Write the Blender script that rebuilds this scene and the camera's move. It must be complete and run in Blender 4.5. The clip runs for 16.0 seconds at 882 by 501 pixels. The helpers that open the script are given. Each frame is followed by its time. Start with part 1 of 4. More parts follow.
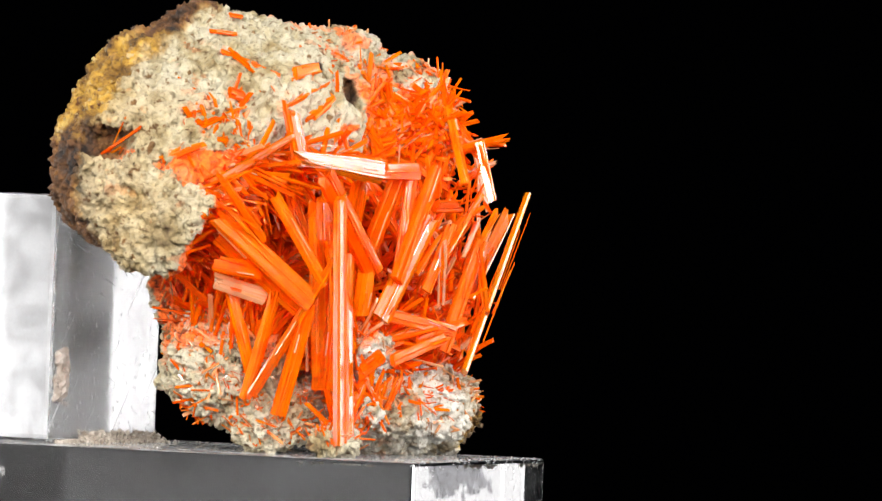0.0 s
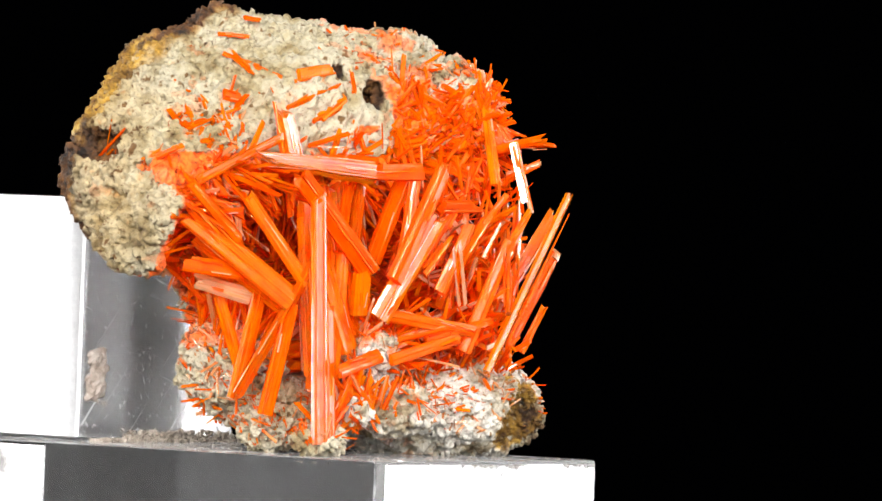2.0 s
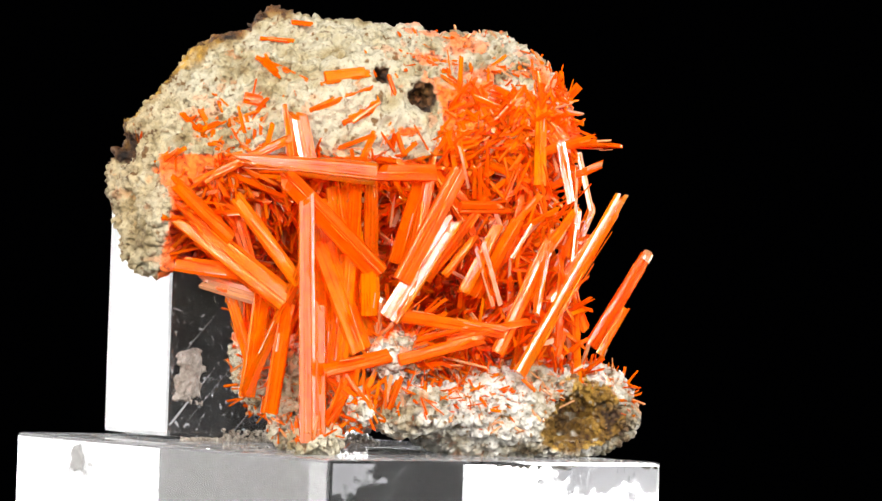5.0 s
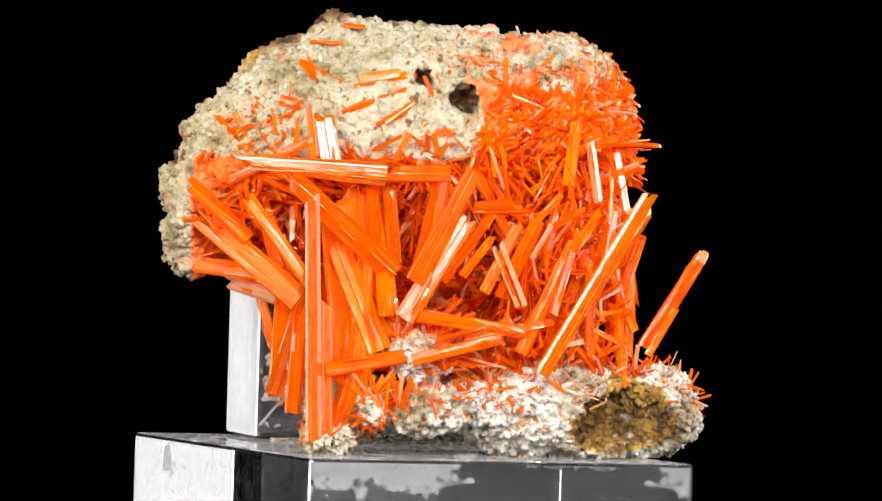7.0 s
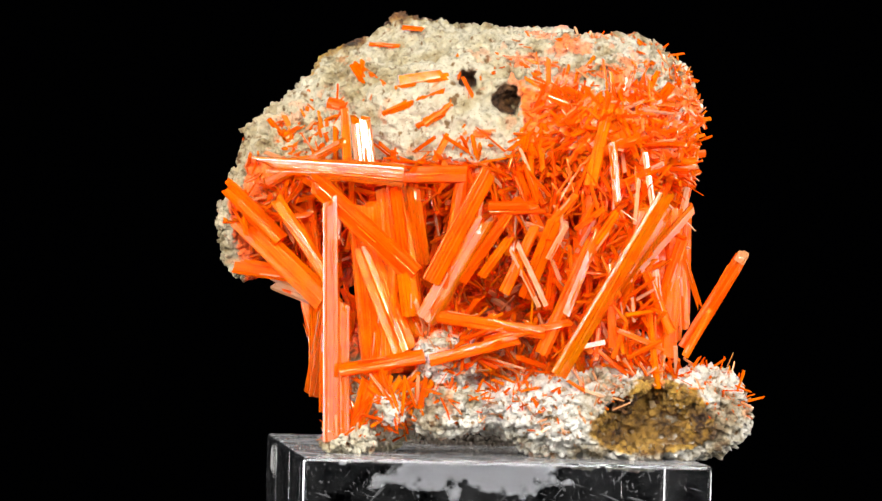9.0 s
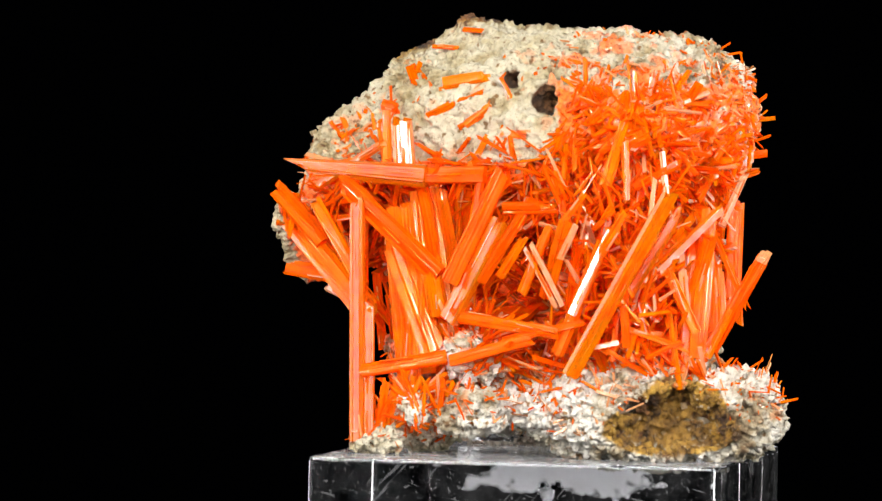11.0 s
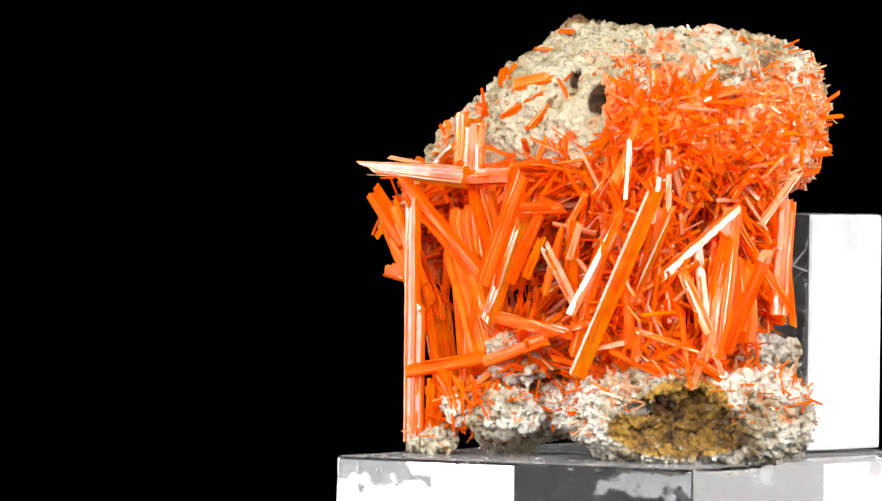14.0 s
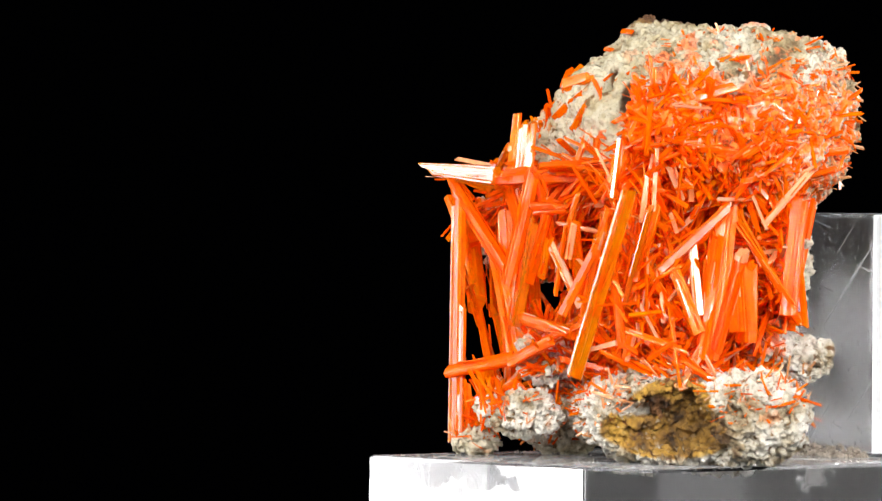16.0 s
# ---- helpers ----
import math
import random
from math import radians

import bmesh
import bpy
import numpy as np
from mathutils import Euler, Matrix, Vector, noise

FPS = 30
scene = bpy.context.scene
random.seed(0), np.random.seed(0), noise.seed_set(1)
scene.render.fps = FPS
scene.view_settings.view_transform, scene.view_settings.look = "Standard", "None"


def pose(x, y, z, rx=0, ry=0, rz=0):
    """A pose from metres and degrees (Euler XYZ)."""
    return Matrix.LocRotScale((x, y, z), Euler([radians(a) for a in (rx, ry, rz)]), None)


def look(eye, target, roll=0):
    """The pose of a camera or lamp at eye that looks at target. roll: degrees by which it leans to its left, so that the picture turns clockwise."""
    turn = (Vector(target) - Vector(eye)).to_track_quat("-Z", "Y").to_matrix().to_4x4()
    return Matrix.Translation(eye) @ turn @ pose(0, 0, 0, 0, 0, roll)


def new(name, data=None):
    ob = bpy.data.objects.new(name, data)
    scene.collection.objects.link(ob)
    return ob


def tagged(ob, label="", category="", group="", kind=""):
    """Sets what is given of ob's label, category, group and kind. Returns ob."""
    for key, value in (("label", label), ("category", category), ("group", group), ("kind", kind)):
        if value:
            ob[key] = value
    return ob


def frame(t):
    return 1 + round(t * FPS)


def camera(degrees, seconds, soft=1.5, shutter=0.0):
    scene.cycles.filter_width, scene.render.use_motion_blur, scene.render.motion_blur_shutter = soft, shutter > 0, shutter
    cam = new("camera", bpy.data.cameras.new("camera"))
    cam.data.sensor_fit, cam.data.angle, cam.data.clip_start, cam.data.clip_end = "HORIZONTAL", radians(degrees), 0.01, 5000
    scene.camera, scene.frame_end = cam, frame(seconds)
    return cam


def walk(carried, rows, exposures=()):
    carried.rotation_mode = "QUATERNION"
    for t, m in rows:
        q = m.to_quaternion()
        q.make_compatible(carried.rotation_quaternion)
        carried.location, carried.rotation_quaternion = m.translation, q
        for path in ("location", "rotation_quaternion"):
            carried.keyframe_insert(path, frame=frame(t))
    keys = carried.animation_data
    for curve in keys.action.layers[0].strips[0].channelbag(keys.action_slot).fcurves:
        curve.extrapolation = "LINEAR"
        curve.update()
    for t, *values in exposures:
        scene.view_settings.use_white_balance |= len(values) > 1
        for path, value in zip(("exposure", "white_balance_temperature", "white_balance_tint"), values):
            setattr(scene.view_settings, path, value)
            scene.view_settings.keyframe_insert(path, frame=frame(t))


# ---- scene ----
# Everything below is in metres; MM turns the millimetres of the plan into metres.
MM = 0.001

# ---------------------------------------------------------------- camera
cam = camera(7.476, 16.0)
EYE = (-0.005627, -0.832174, 0.018739)
VIEW = look(EYE, (EYE[0], EYE[1] + 1.0, EYE[2] + 0.008187), 1.1575)
walk(cam, [(0.0, VIEW), (16.0, VIEW)])

# ---------------------------------------------------------------- light
world = bpy.data.worlds.new("dark_studio")
scene.world = world
world.use_nodes = True
world.node_tree.nodes["Background"].inputs["Color"].default_value = (0.5, 0.52, 0.6, 1)
world.node_tree.nodes["Background"].inputs["Strength"].default_value = 0.0005


def softbox(name, eye, target, w, h, watts, colour=(1, 1, 1)):
    data = bpy.data.lights.new(name, "AREA")
    data.shape, data.size, data.size_y = "RECTANGLE", w, h
    data.energy, data.color = watts, colour
    ob = new(name, data)
    ob.matrix_world = look(eye, target)
    return ob


WARM = (1.0, 0.985, 0.965)
softbox("softbox_left", (-0.54, -0.33, 0.12), (0, 0.02, 0.03), 0.92, 0.80, 1.9, WARM)
softbox("softbox_right", (0.54, -0.33, 0.12), (0, 0.02, 0.03), 0.92, 0.80, 1.9, WARM)
softbox("softbox_back_left", (-0.66, 0.27, 0.12), (0, 0.02, 0.03), 0.52, 0.70, 3.8, WARM)
softbox("softbox_back_right", (0.66, 0.27, 0.12), (0, 0.02, 0.03), 0.52, 0.70, 3.8, WARM)
softbox("softbox_front", (0.0, -0.78, 0.27), (0, 0.02, 0.02), 1.0, 0.38, 12.0, WARM)
scene.view_settings.exposure = 0.85


# ---------------------------------------------------------------- materials
def material(name):
    m = bpy.data.materials.new(name)
    m.use_nodes = True
    nt = m.node_tree
    return m, nt, nt.nodes["Principled BSDF"]


def node(nt, kind, links=(), **values):
    """A node with its settings and inputs; links: (input name, output socket)."""
    n = nt.nodes.new(kind)
    for key, value in values.items():
        n.inputs[key.replace("_", " ")].default_value = value
    for key, socket in links:
        nt.links.new(socket, n.inputs[key])
    return n


def ramp(nt, fac, stops):
    n = nt.nodes.new("ShaderNodeValToRGB")
    while len(n.color_ramp.elements) < len(stops):
        n.color_ramp.elements.new(0.5)
    for e, (at, c) in zip(n.color_ramp.elements, stops):
        e.position, e.color = at, (*c, 1) if len(c) == 3 else c
    nt.links.new(fac, n.inputs["Fac"])
    return n


def mix(nt, fac, a, b):
    n = nt.nodes.new("ShaderNodeMix")
    n.data_type = "RGBA"
    for key, v in ((0, fac), (6, a), (7, b)):
        if isinstance(v, bpy.types.NodeSocket):
            nt.links.new(v, n.inputs[key])
        else:
            n.inputs[key].default_value = v if key == 0 else (*v, 1)
    return n.outputs[2]


def rock_material(name):
    """Pale clay-like matrix: cream, ochre and brown by the mesh's own stain attribute, whose brown also paints shade in
    hollows, with grain and pits.
    """
    m, nt, bsdf = material(name)
    co = nt.nodes.new("ShaderNodeTexCoord").outputs["Object"]
    stain = nt.nodes.new("ShaderNodeAttribute")
    stain.attribute_name = "stain"
    big = node(nt, "ShaderNodeTexNoise", [("Vector", co)], Scale=260.0, Detail=5.0, Roughness=0.6)
    fine = node(nt, "ShaderNodeTexNoise", [("Vector", co)], Scale=1900.0, Detail=5.0, Roughness=0.75)
    pits = node(nt, "ShaderNodeTexVoronoi", [("Vector", co)], Scale=900.0)
    wide = node(nt, "ShaderNodeTexNoise", [("Vector", co)], Scale=110.0, Detail=3.0, Roughness=0.5)
    blend = nt.nodes.new("ShaderNodeMath")
    blend.operation = "MULTIPLY_ADD"
    nt.links.new(wide.outputs["Fac"], blend.inputs[0])
    blend.inputs[1].default_value = 0.8
    shift = nt.nodes.new("ShaderNodeMath")
    shift.operation = "SUBTRACT"
    nt.links.new(big.outputs["Fac"], shift.inputs[0])
    shift.inputs[1].default_value = 0.38
    nt.links.new(shift.outputs[0], blend.inputs[2])
    pale = ramp(nt, blend.outputs[0], [(0.24, (0.11, 0.06, 0.022)), (0.35, (0.27, 0.20, 0.09)), (0.45, (0.40, 0.335, 0.20)), (0.60, (0.48, 0.43, 0.31))])
    ochre = ramp(nt, big.outputs["Fac"], [(0.34, (0.04, 0.014, 0.002)), (0.45, (0.26, 0.13, 0.012)), (0.56, (0.46, 0.26, 0.03)), (0.72, (0.56, 0.40, 0.12))])
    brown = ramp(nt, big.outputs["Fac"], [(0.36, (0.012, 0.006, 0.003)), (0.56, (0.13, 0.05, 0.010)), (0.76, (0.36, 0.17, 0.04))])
    sep = nt.nodes.new("ShaderNodeSeparateColor")
    nt.links.new(stain.outputs["Color"], sep.inputs["Color"])
    chalk = ramp(nt, blend.outputs[0], [(0.28, (0.12, 0.07, 0.03)), (0.38, (0.30, 0.235, 0.14)), (0.48, (0.48, 0.435, 0.35)), (0.60, (0.64, 0.61, 0.55))])
    col = mix(nt, stain.outputs["Alpha"], chalk.outputs["Color"], pale.outputs["Color"])
    col = mix(nt, sep.outputs[0], col, ochre.outputs["Color"])
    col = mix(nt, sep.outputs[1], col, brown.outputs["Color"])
    col = mix(nt, sep.outputs[2], col, (0.97, 0.16, 0.003))
    speck = ramp(nt, fine.outputs["Fac"], [(0.34, (0.30, 0.20, 0.11)), (0.42, (0.95, 0.94, 0.92)), (0.66, (1.12, 1.12, 1.12))])
    mul = nt.nodes.new("ShaderNodeMix")
    mul.data_type, mul.blend_type = "RGBA", "MULTIPLY"
    mul.inputs[0].default_value = 0.85
    nt.links.new(col, mul.inputs[6])
    nt.links.new(speck.outputs["Color"], mul.inputs[7])
    mid = node(nt, "ShaderNodeTexNoise", [("Vector", co)], Scale=720.0, Detail=2.0, Roughness=0.5)
    fleck = ramp(nt, mid.outputs["Fac"], [(0.31, (0.34, 0.20, 0.08)), (0.39, (1, 1, 1)), (0.6, (1.0, 1.0, 1.0)), (0.68, (1.15, 1.14, 1.12))])
    mul2 = nt.nodes.new("ShaderNodeMix")
    mul2.data_type, mul2.blend_type = "RGBA", "MULTIPLY"
    mul2.inputs[0].default_value = 1.0
    nt.links.new(mul.outputs[2], mul2.inputs[6])
    nt.links.new(fleck.outputs["Color"], mul2.inputs[7])
    nt.links.new(mul2.outputs[2], bsdf.inputs["Base Color"])
    bsdf.inputs["Roughness"].default_value = 0.72
    b1 = node(nt, "ShaderNodeBump", [("Height", fine.outputs["Fac"])], Strength=0.8, Distance=0.0007)
    b2 = node(nt, "ShaderNodeBump", [("Height", pits.outputs["Distance"]), ("Normal", b1.outputs["Normal"])], Strength=0.6, Distance=0.0007)
    nt.links.new(b2.outputs["Normal"], bsdf.inputs["Normal"])
    return m


def crystal_material(name, deep, light, milky=0.0, shiny=0.30):
    """Translucent orange prism with fine striations along its length and strong reflections."""
    m, nt, bsdf = material(name)
    uv = nt.nodes.new("ShaderNodeUVMap").outputs["UV"]
    info = nt.nodes.new("ShaderNodeObjectInfo")
    geo = nt.nodes.new("ShaderNodeNewGeometry")
    co = nt.nodes.new("ShaderNodeTexCoord").outputs["Object"]
    stretch = node(nt, "ShaderNodeMapping", [("Vector", uv)], Scale=(4.2, 0.07, 1.0))
    lines = node(nt, "ShaderNodeTexNoise", [("Vector", stretch.outputs["Vector"])], Scale=1.0, Detail=3.0, Roughness=0.7)
    cloud = node(nt, "ShaderNodeTexNoise", [("Vector", co)], Scale=420.0, Detail=3.0)
    rnd = nt.nodes.new("ShaderNodeMath")
    rnd.operation = "ADD"
    nt.links.new(info.outputs["Random"], rnd.inputs[0])
    nt.links.new(geo.outputs["Random Per Island"], rnd.inputs[1])
    frac = nt.nodes.new("ShaderNodeMath")
    frac.operation = "FRACT"
    nt.links.new(rnd.outputs[0], frac.inputs[0])
    tone = ramp(nt, frac.outputs[0], [(0.0, deep), (0.55, tuple((a + b) / 2 for a, b in zip(deep, light))), (1.0, light)])
    stain = ramp(nt, cloud.outputs["Fac"], [(0.38, (0.5, 0.5, 0.5)), (0.54, (0, 0, 0))])
    line = ramp(nt, lines.outputs["Fac"], [(0.56, (0, 0, 0)), (0.66, (1, 1, 1))])
    dark = ramp(nt, lines.outputs["Fac"], [(0.34, (1, 1, 1)), (0.45, (0, 0, 0))])
    w = nt.nodes.new("ShaderNodeMath")
    w.operation = "MULTIPLY_ADD"
    nt.links.new(line.outputs["Color"], w.inputs[0])
    w.inputs[1].default_value, w.inputs[2].default_value = 0.42, milky
    w2 = nt.nodes.new("ShaderNodeMath")
    w2.operation = "MULTIPLY"
    nt.links.new(dark.outputs["Color"], w2.inputs[0])
    w2.inputs[1].default_value = 0.75
    col = mix(nt, stain.outputs["Color"], tone.outputs["Color"], mix(nt, milky, (0.98, 0.105, 0.0004), (0.95, 0.45, 0.25)))
    col = mix(nt, w2.outputs[0], col, mix(nt, milky, (0.86, 0.05, 0.001), (0.9, 0.35, 0.16)))
    col = mix(nt, w.outputs[0], col, (1.0, 0.48, 0.07))
    bump = node(nt, "ShaderNodeBump", [("Height", lines.outputs["Fac"])], Strength=0.45, Distance=0.00012)
    nt.nodes.remove(bsdf)
    solid = node(nt, "ShaderNodeBsdfDiffuse", [("Color", col), ("Normal", bump.outputs["Normal"])])
    glow = node(nt, "ShaderNodeBsdfTranslucent", [("Color", col)])
    clear = node(nt, "ShaderNodeBsdfRefraction", [("Color", mix(nt, 0.25 + milky, tone.outputs["Color"], (1.0, 0.66, 0.26))), ("Normal", bump.outputs["Normal"])], IOR=1.3, Roughness=0.05)
    body = node(nt, "ShaderNodeMixShader", [(1, solid.outputs["BSDF"]), (2, glow.outputs["BSDF"])], Fac=0.34)
    thin = node(nt, "ShaderNodeBsdfTransparent", [("Color", mix(nt, milky, (1.0, 0.44, 0.02), (1.0, 0.8, 0.6)))])
    through_it = node(nt, "ShaderNodeMixShader", [(1, clear.outputs["BSDF"]), (2, thin.outputs["BSDF"])], Fac=0.5)
    depth = node(nt, "ShaderNodeMixShader", [(1, body.outputs["Shader"]), (2, through_it.outputs["Shader"])], Fac=0.52)
    gloss = node(nt, "ShaderNodeBsdfGlossy", [("Normal", bump.outputs["Normal"])], Roughness=0.055, Color=(1, 1, 1, 1))
    edge = node(nt, "ShaderNodeFresnel", IOR=2.3)
    streak = nt.nodes.new("ShaderNodeMath")
    streak.operation = "MULTIPLY_ADD"
    nt.links.new(line.outputs["Color"], streak.inputs[0])
    streak.inputs[1].default_value, streak.inputs[2].default_value = 1.1, shiny
    shine = nt.nodes.new("ShaderNodeMath")
    shine.operation, shine.use_clamp = "MULTIPLY", True
    nt.links.new(edge.outputs["Fac"], shine.inputs[0])
    nt.links.new(streak.outputs[0], shine.inputs[1])
    both = node(nt, "ShaderNodeMixShader", [(0, shine.outputs[0]), (1, depth.outputs["Shader"]), (2, gloss.outputs["BSDF"])])
    nt.links.new(both.outputs["Shader"], nt.nodes["Material Output"].inputs["Surface"])
    return m


def acrylic_material(name, dust=0.0, scratched=0.08, rough=0.015):
    """Clear polished plastic with sparse hairline scratches; dust: share of a pale dusty film."""
    m, nt, bsdf = material(name)
    co = nt.nodes.new("ShaderNodeTexCoord").outputs["Object"]
    bsdf.inputs["Base Color"].default_value = (0.97, 0.98, 1.0, 1)
    bsdf.inputs["Transmission Weight"].default_value = 1.0
    bsdf.inputs["IOR"].default_value = 1.49
    bsdf.inputs["Roughness"].default_value = rough
    film = nt.nodes.new("ShaderNodeBsdfDiffuse")
    film.inputs["Color"].default_value = (0.55, 0.555, 0.57, 1)
    marks = None
    for turn, size in (((0.3, 0.5, 0.4), 900.0), ((1.1, -0.4, 2.0), 700.0), ((-0.6, 1.2, 0.9), 1100.0), ((0.2, -0.7, 0.3), 1000.0), ((-0.4, 0.2, 1.4), 1300.0)):
        turned = node(nt, "ShaderNodeMapping", [("Vector", co)], Rotation=turn)
        stretch = node(nt, "ShaderNodeMapping", [("Vector", turned.outputs["Vector"])], Scale=(size * 2.2, size * 2.2, size * 0.03))
        hair = node(nt, "ShaderNodeTexNoise", [("Vector", stretch.outputs["Vector"])], Scale=1.0, Detail=1.0)
        thin = ramp(nt, hair.outputs["Fac"], [(0.69, (0, 0, 0)), (0.74, (1, 1, 1))]).outputs["Color"]
        if marks is None:
            marks = thin
        else:
            n = nt.nodes.new("ShaderNodeMath")
            n.operation = "MAXIMUM"
            nt.links.new(marks, n.inputs[0])
            nt.links.new(thin, n.inputs[1])
            marks = n.outputs[0]
    haze = node(nt, "ShaderNodeTexNoise", [("Vector", co)], Scale=180.0, Detail=6.0, Roughness=0.7)
    veil = ramp(nt, haze.outputs["Fac"], [(0.42, (dust * 0.35,) * 3), (0.7, (dust + 0.02,) * 3)])
    fac = nt.nodes.new("ShaderNodeMath")
    fac.operation = "MULTIPLY_ADD"
    nt.links.new(marks, fac.inputs[0])
    fac.inputs[1].default_value = scratched
    nt.links.new(veil.outputs["Color"], fac.inputs[2])
    both = node(nt, "ShaderNodeMixShader", [(0, fac.outputs[0]), (1, bsdf.outputs["BSDF"]), (2, film.outputs["BSDF"])])
    nt.links.new(both.outputs["Shader"], nt.nodes["Material Output"].inputs["Surface"])
    return m


def grain_material(name, a, b, scale, rough=0.85, shine=0.3):
    m, nt, bsdf = material(name)
    co = nt.nodes.new("ShaderNodeTexCoord").outputs["Object"]
    n = node(nt, "ShaderNodeTexNoise", [("Vector", co)], Scale=scale, Detail=5.0, Roughness=0.65)
    c = ramp(nt, n.outputs["Fac"], [(0.35, a), (0.68, b)])
    nt.links.new(c.outputs["Color"], bsdf.inputs["Base Color"])
    bsdf.inputs["Roughness"].default_value = rough
    bsdf.inputs["Specular IOR Level"].default_value = shine
    bump = node(nt, "ShaderNodeBump", [("Height", n.outputs["Fac"])], Strength=0.4, Distance=0.3 / scale)
    nt.links.new(bump.outputs["Normal"], bsdf.inputs["Normal"])
    return m


ROCK = rock_material("pale_matrix")
ORANGE = crystal_material("orange_crystal", (1.0, 0.15, 0.0004), (1.0, 0.33, 0.001), 0.0, 0.08)
SHINY = crystal_material("glossy_orange_crystal", (1.0, 0.185, 0.0004), (1.0, 0.29, 0.001), 0.0, 0.85)
MILKY = crystal_material("milky_crystal", (0.95, 0.50, 0.28), (0.96, 0.80, 0.68), 0.42, 0.5)
ACRYLIC = acrylic_material("clear_acrylic")
FROST = acrylic_material("sawn_acrylic", 0.75, rough=0.3)
DUSTY = acrylic_material("dusty_acrylic", 0.55)
SCRATCHED = acrylic_material("scratched_acrylic", 0.05, 0.5, 0.24)
VELVET = grain_material("black_velvet", (0.0002, 0.0002, 0.0003), (0.0004, 0.0004, 0.0006), 900.0, 1.0, 0.0)
DUST = grain_material("grey_dust", (0.13, 0.10, 0.075), (0.42, 0.37, 0.31), 800.0)


def film_material(name, a, b, scale):
    """A thin film, used for painted reflections, that fades out towards its edge (the mesh's film attribute)."""
    m = grain_material(name, a, b, scale, 0.7)
    nt = m.node_tree
    thick = nt.nodes.new("ShaderNodeAttribute")
    thick.attribute_name = "film"
    none = nt.nodes.new("ShaderNodeBsdfTransparent")
    sheer = node(nt, "ShaderNodeBsdfTranslucent", Color=(*b, 1))
    body = node(nt, "ShaderNodeMixShader", [(1, nt.nodes["Principled BSDF"].outputs["BSDF"]), (2, sheer.outputs["BSDF"])], Fac=0.45)
    both = node(nt, "ShaderNodeMixShader", [(0, thick.outputs["Fac"]), (1, none.outputs["BSDF"]), (2, body.outputs["Shader"])])
    nt.links.new(both.outputs["Shader"], nt.nodes["Material Output"].inputs["Surface"])
    return m


# white film that stands in for the cloudy reflection inside the block
CLOUD_REFLECTION = film_material("white_cloud_reflection", (0.66, 0.66, 0.67), (0.86, 0.86, 0.88), 420.0)
# grey film in place of the soft reflection on the block's left face
SIDE_REFLECTION = film_material("grey_side_reflection", (0.30, 0.29, 0.28), (0.50, 0.49, 0.48), 500.0)
SMEAR_DUST = grain_material("white_dust", (0.30, 0.30, 0.31), (0.55, 0.55, 0.57), 900.0)
PUTTY = grain_material("dried_adhesive", (0.20, 0.16, 0.13), (0.45, 0.40, 0.36), 600.0, 0.6)


# ---------------------------------------------------------------- building helpers
def mesh_from(name, verts, faces, mat, uvs=None, smooth=False):
    me = bpy.data.meshes.new(name)
    me.from_pydata(verts, [], faces)
    if uvs is not None:
        layer = me.uv_layers.new(name="UVMap")
        layer.data.foreach_set("uv", np.asarray(uvs, dtype=np.float32).ravel())
    me.polygons.foreach_set("use_smooth", [smooth] * len(me.polygons))
    me.materials.append(mat)
    me.update()
    return me


def part(name, me, parent, label="", kind=""):
    ob = new(name, me)
    ob.parent = parent
    return tagged(ob, label=label, kind=kind)


def bm_mesh(name, bm, mat, smooth=False):
    me = bpy.data.meshes.new(name)
    bm.to_mesh(me)
    bm.free()
    me.polygons.foreach_set("use_smooth", [smooth] * len(me.polygons))
    me.materials.append(mat)
    return me


def value_noise(p, scale, seed):
    """Smooth lattice noise in -1..1 at the points p (n, 3)."""
    q = p * scale
    i = np.floor(q).astype(np.int64)
    f = q - i
    f = f * f * (3 - 2 * f)
    out = np.zeros(len(p))
    for dx in (0, 1):
        for dy in (0, 1):
            for dz in (0, 1):
                h = (i[:, 0] + dx) * 374761393 + (i[:, 1] + dy) * 668265263 + (i[:, 2] + dz) * 2147483647 + seed * 974711
                h = (h ^ (h >> 13)) * 1274126177 & 0x7FFFFFFF
                h = (h ^ (h >> 16)) & 0xFFFF
                w = (f[:, 0] if dx else 1 - f[:, 0]) * (f[:, 1] if dy else 1 - f[:, 1]) * (f[:, 2] if dz else 1 - f[:, 2])
                out += w * (h / 32767.5 - 1)
    return out


def fbm(p, scale, octaves, seed, gain=0.5):
    return sum(gain ** k * value_noise(p, scale * 2.03 ** k, seed + k) for k in range(octaves))


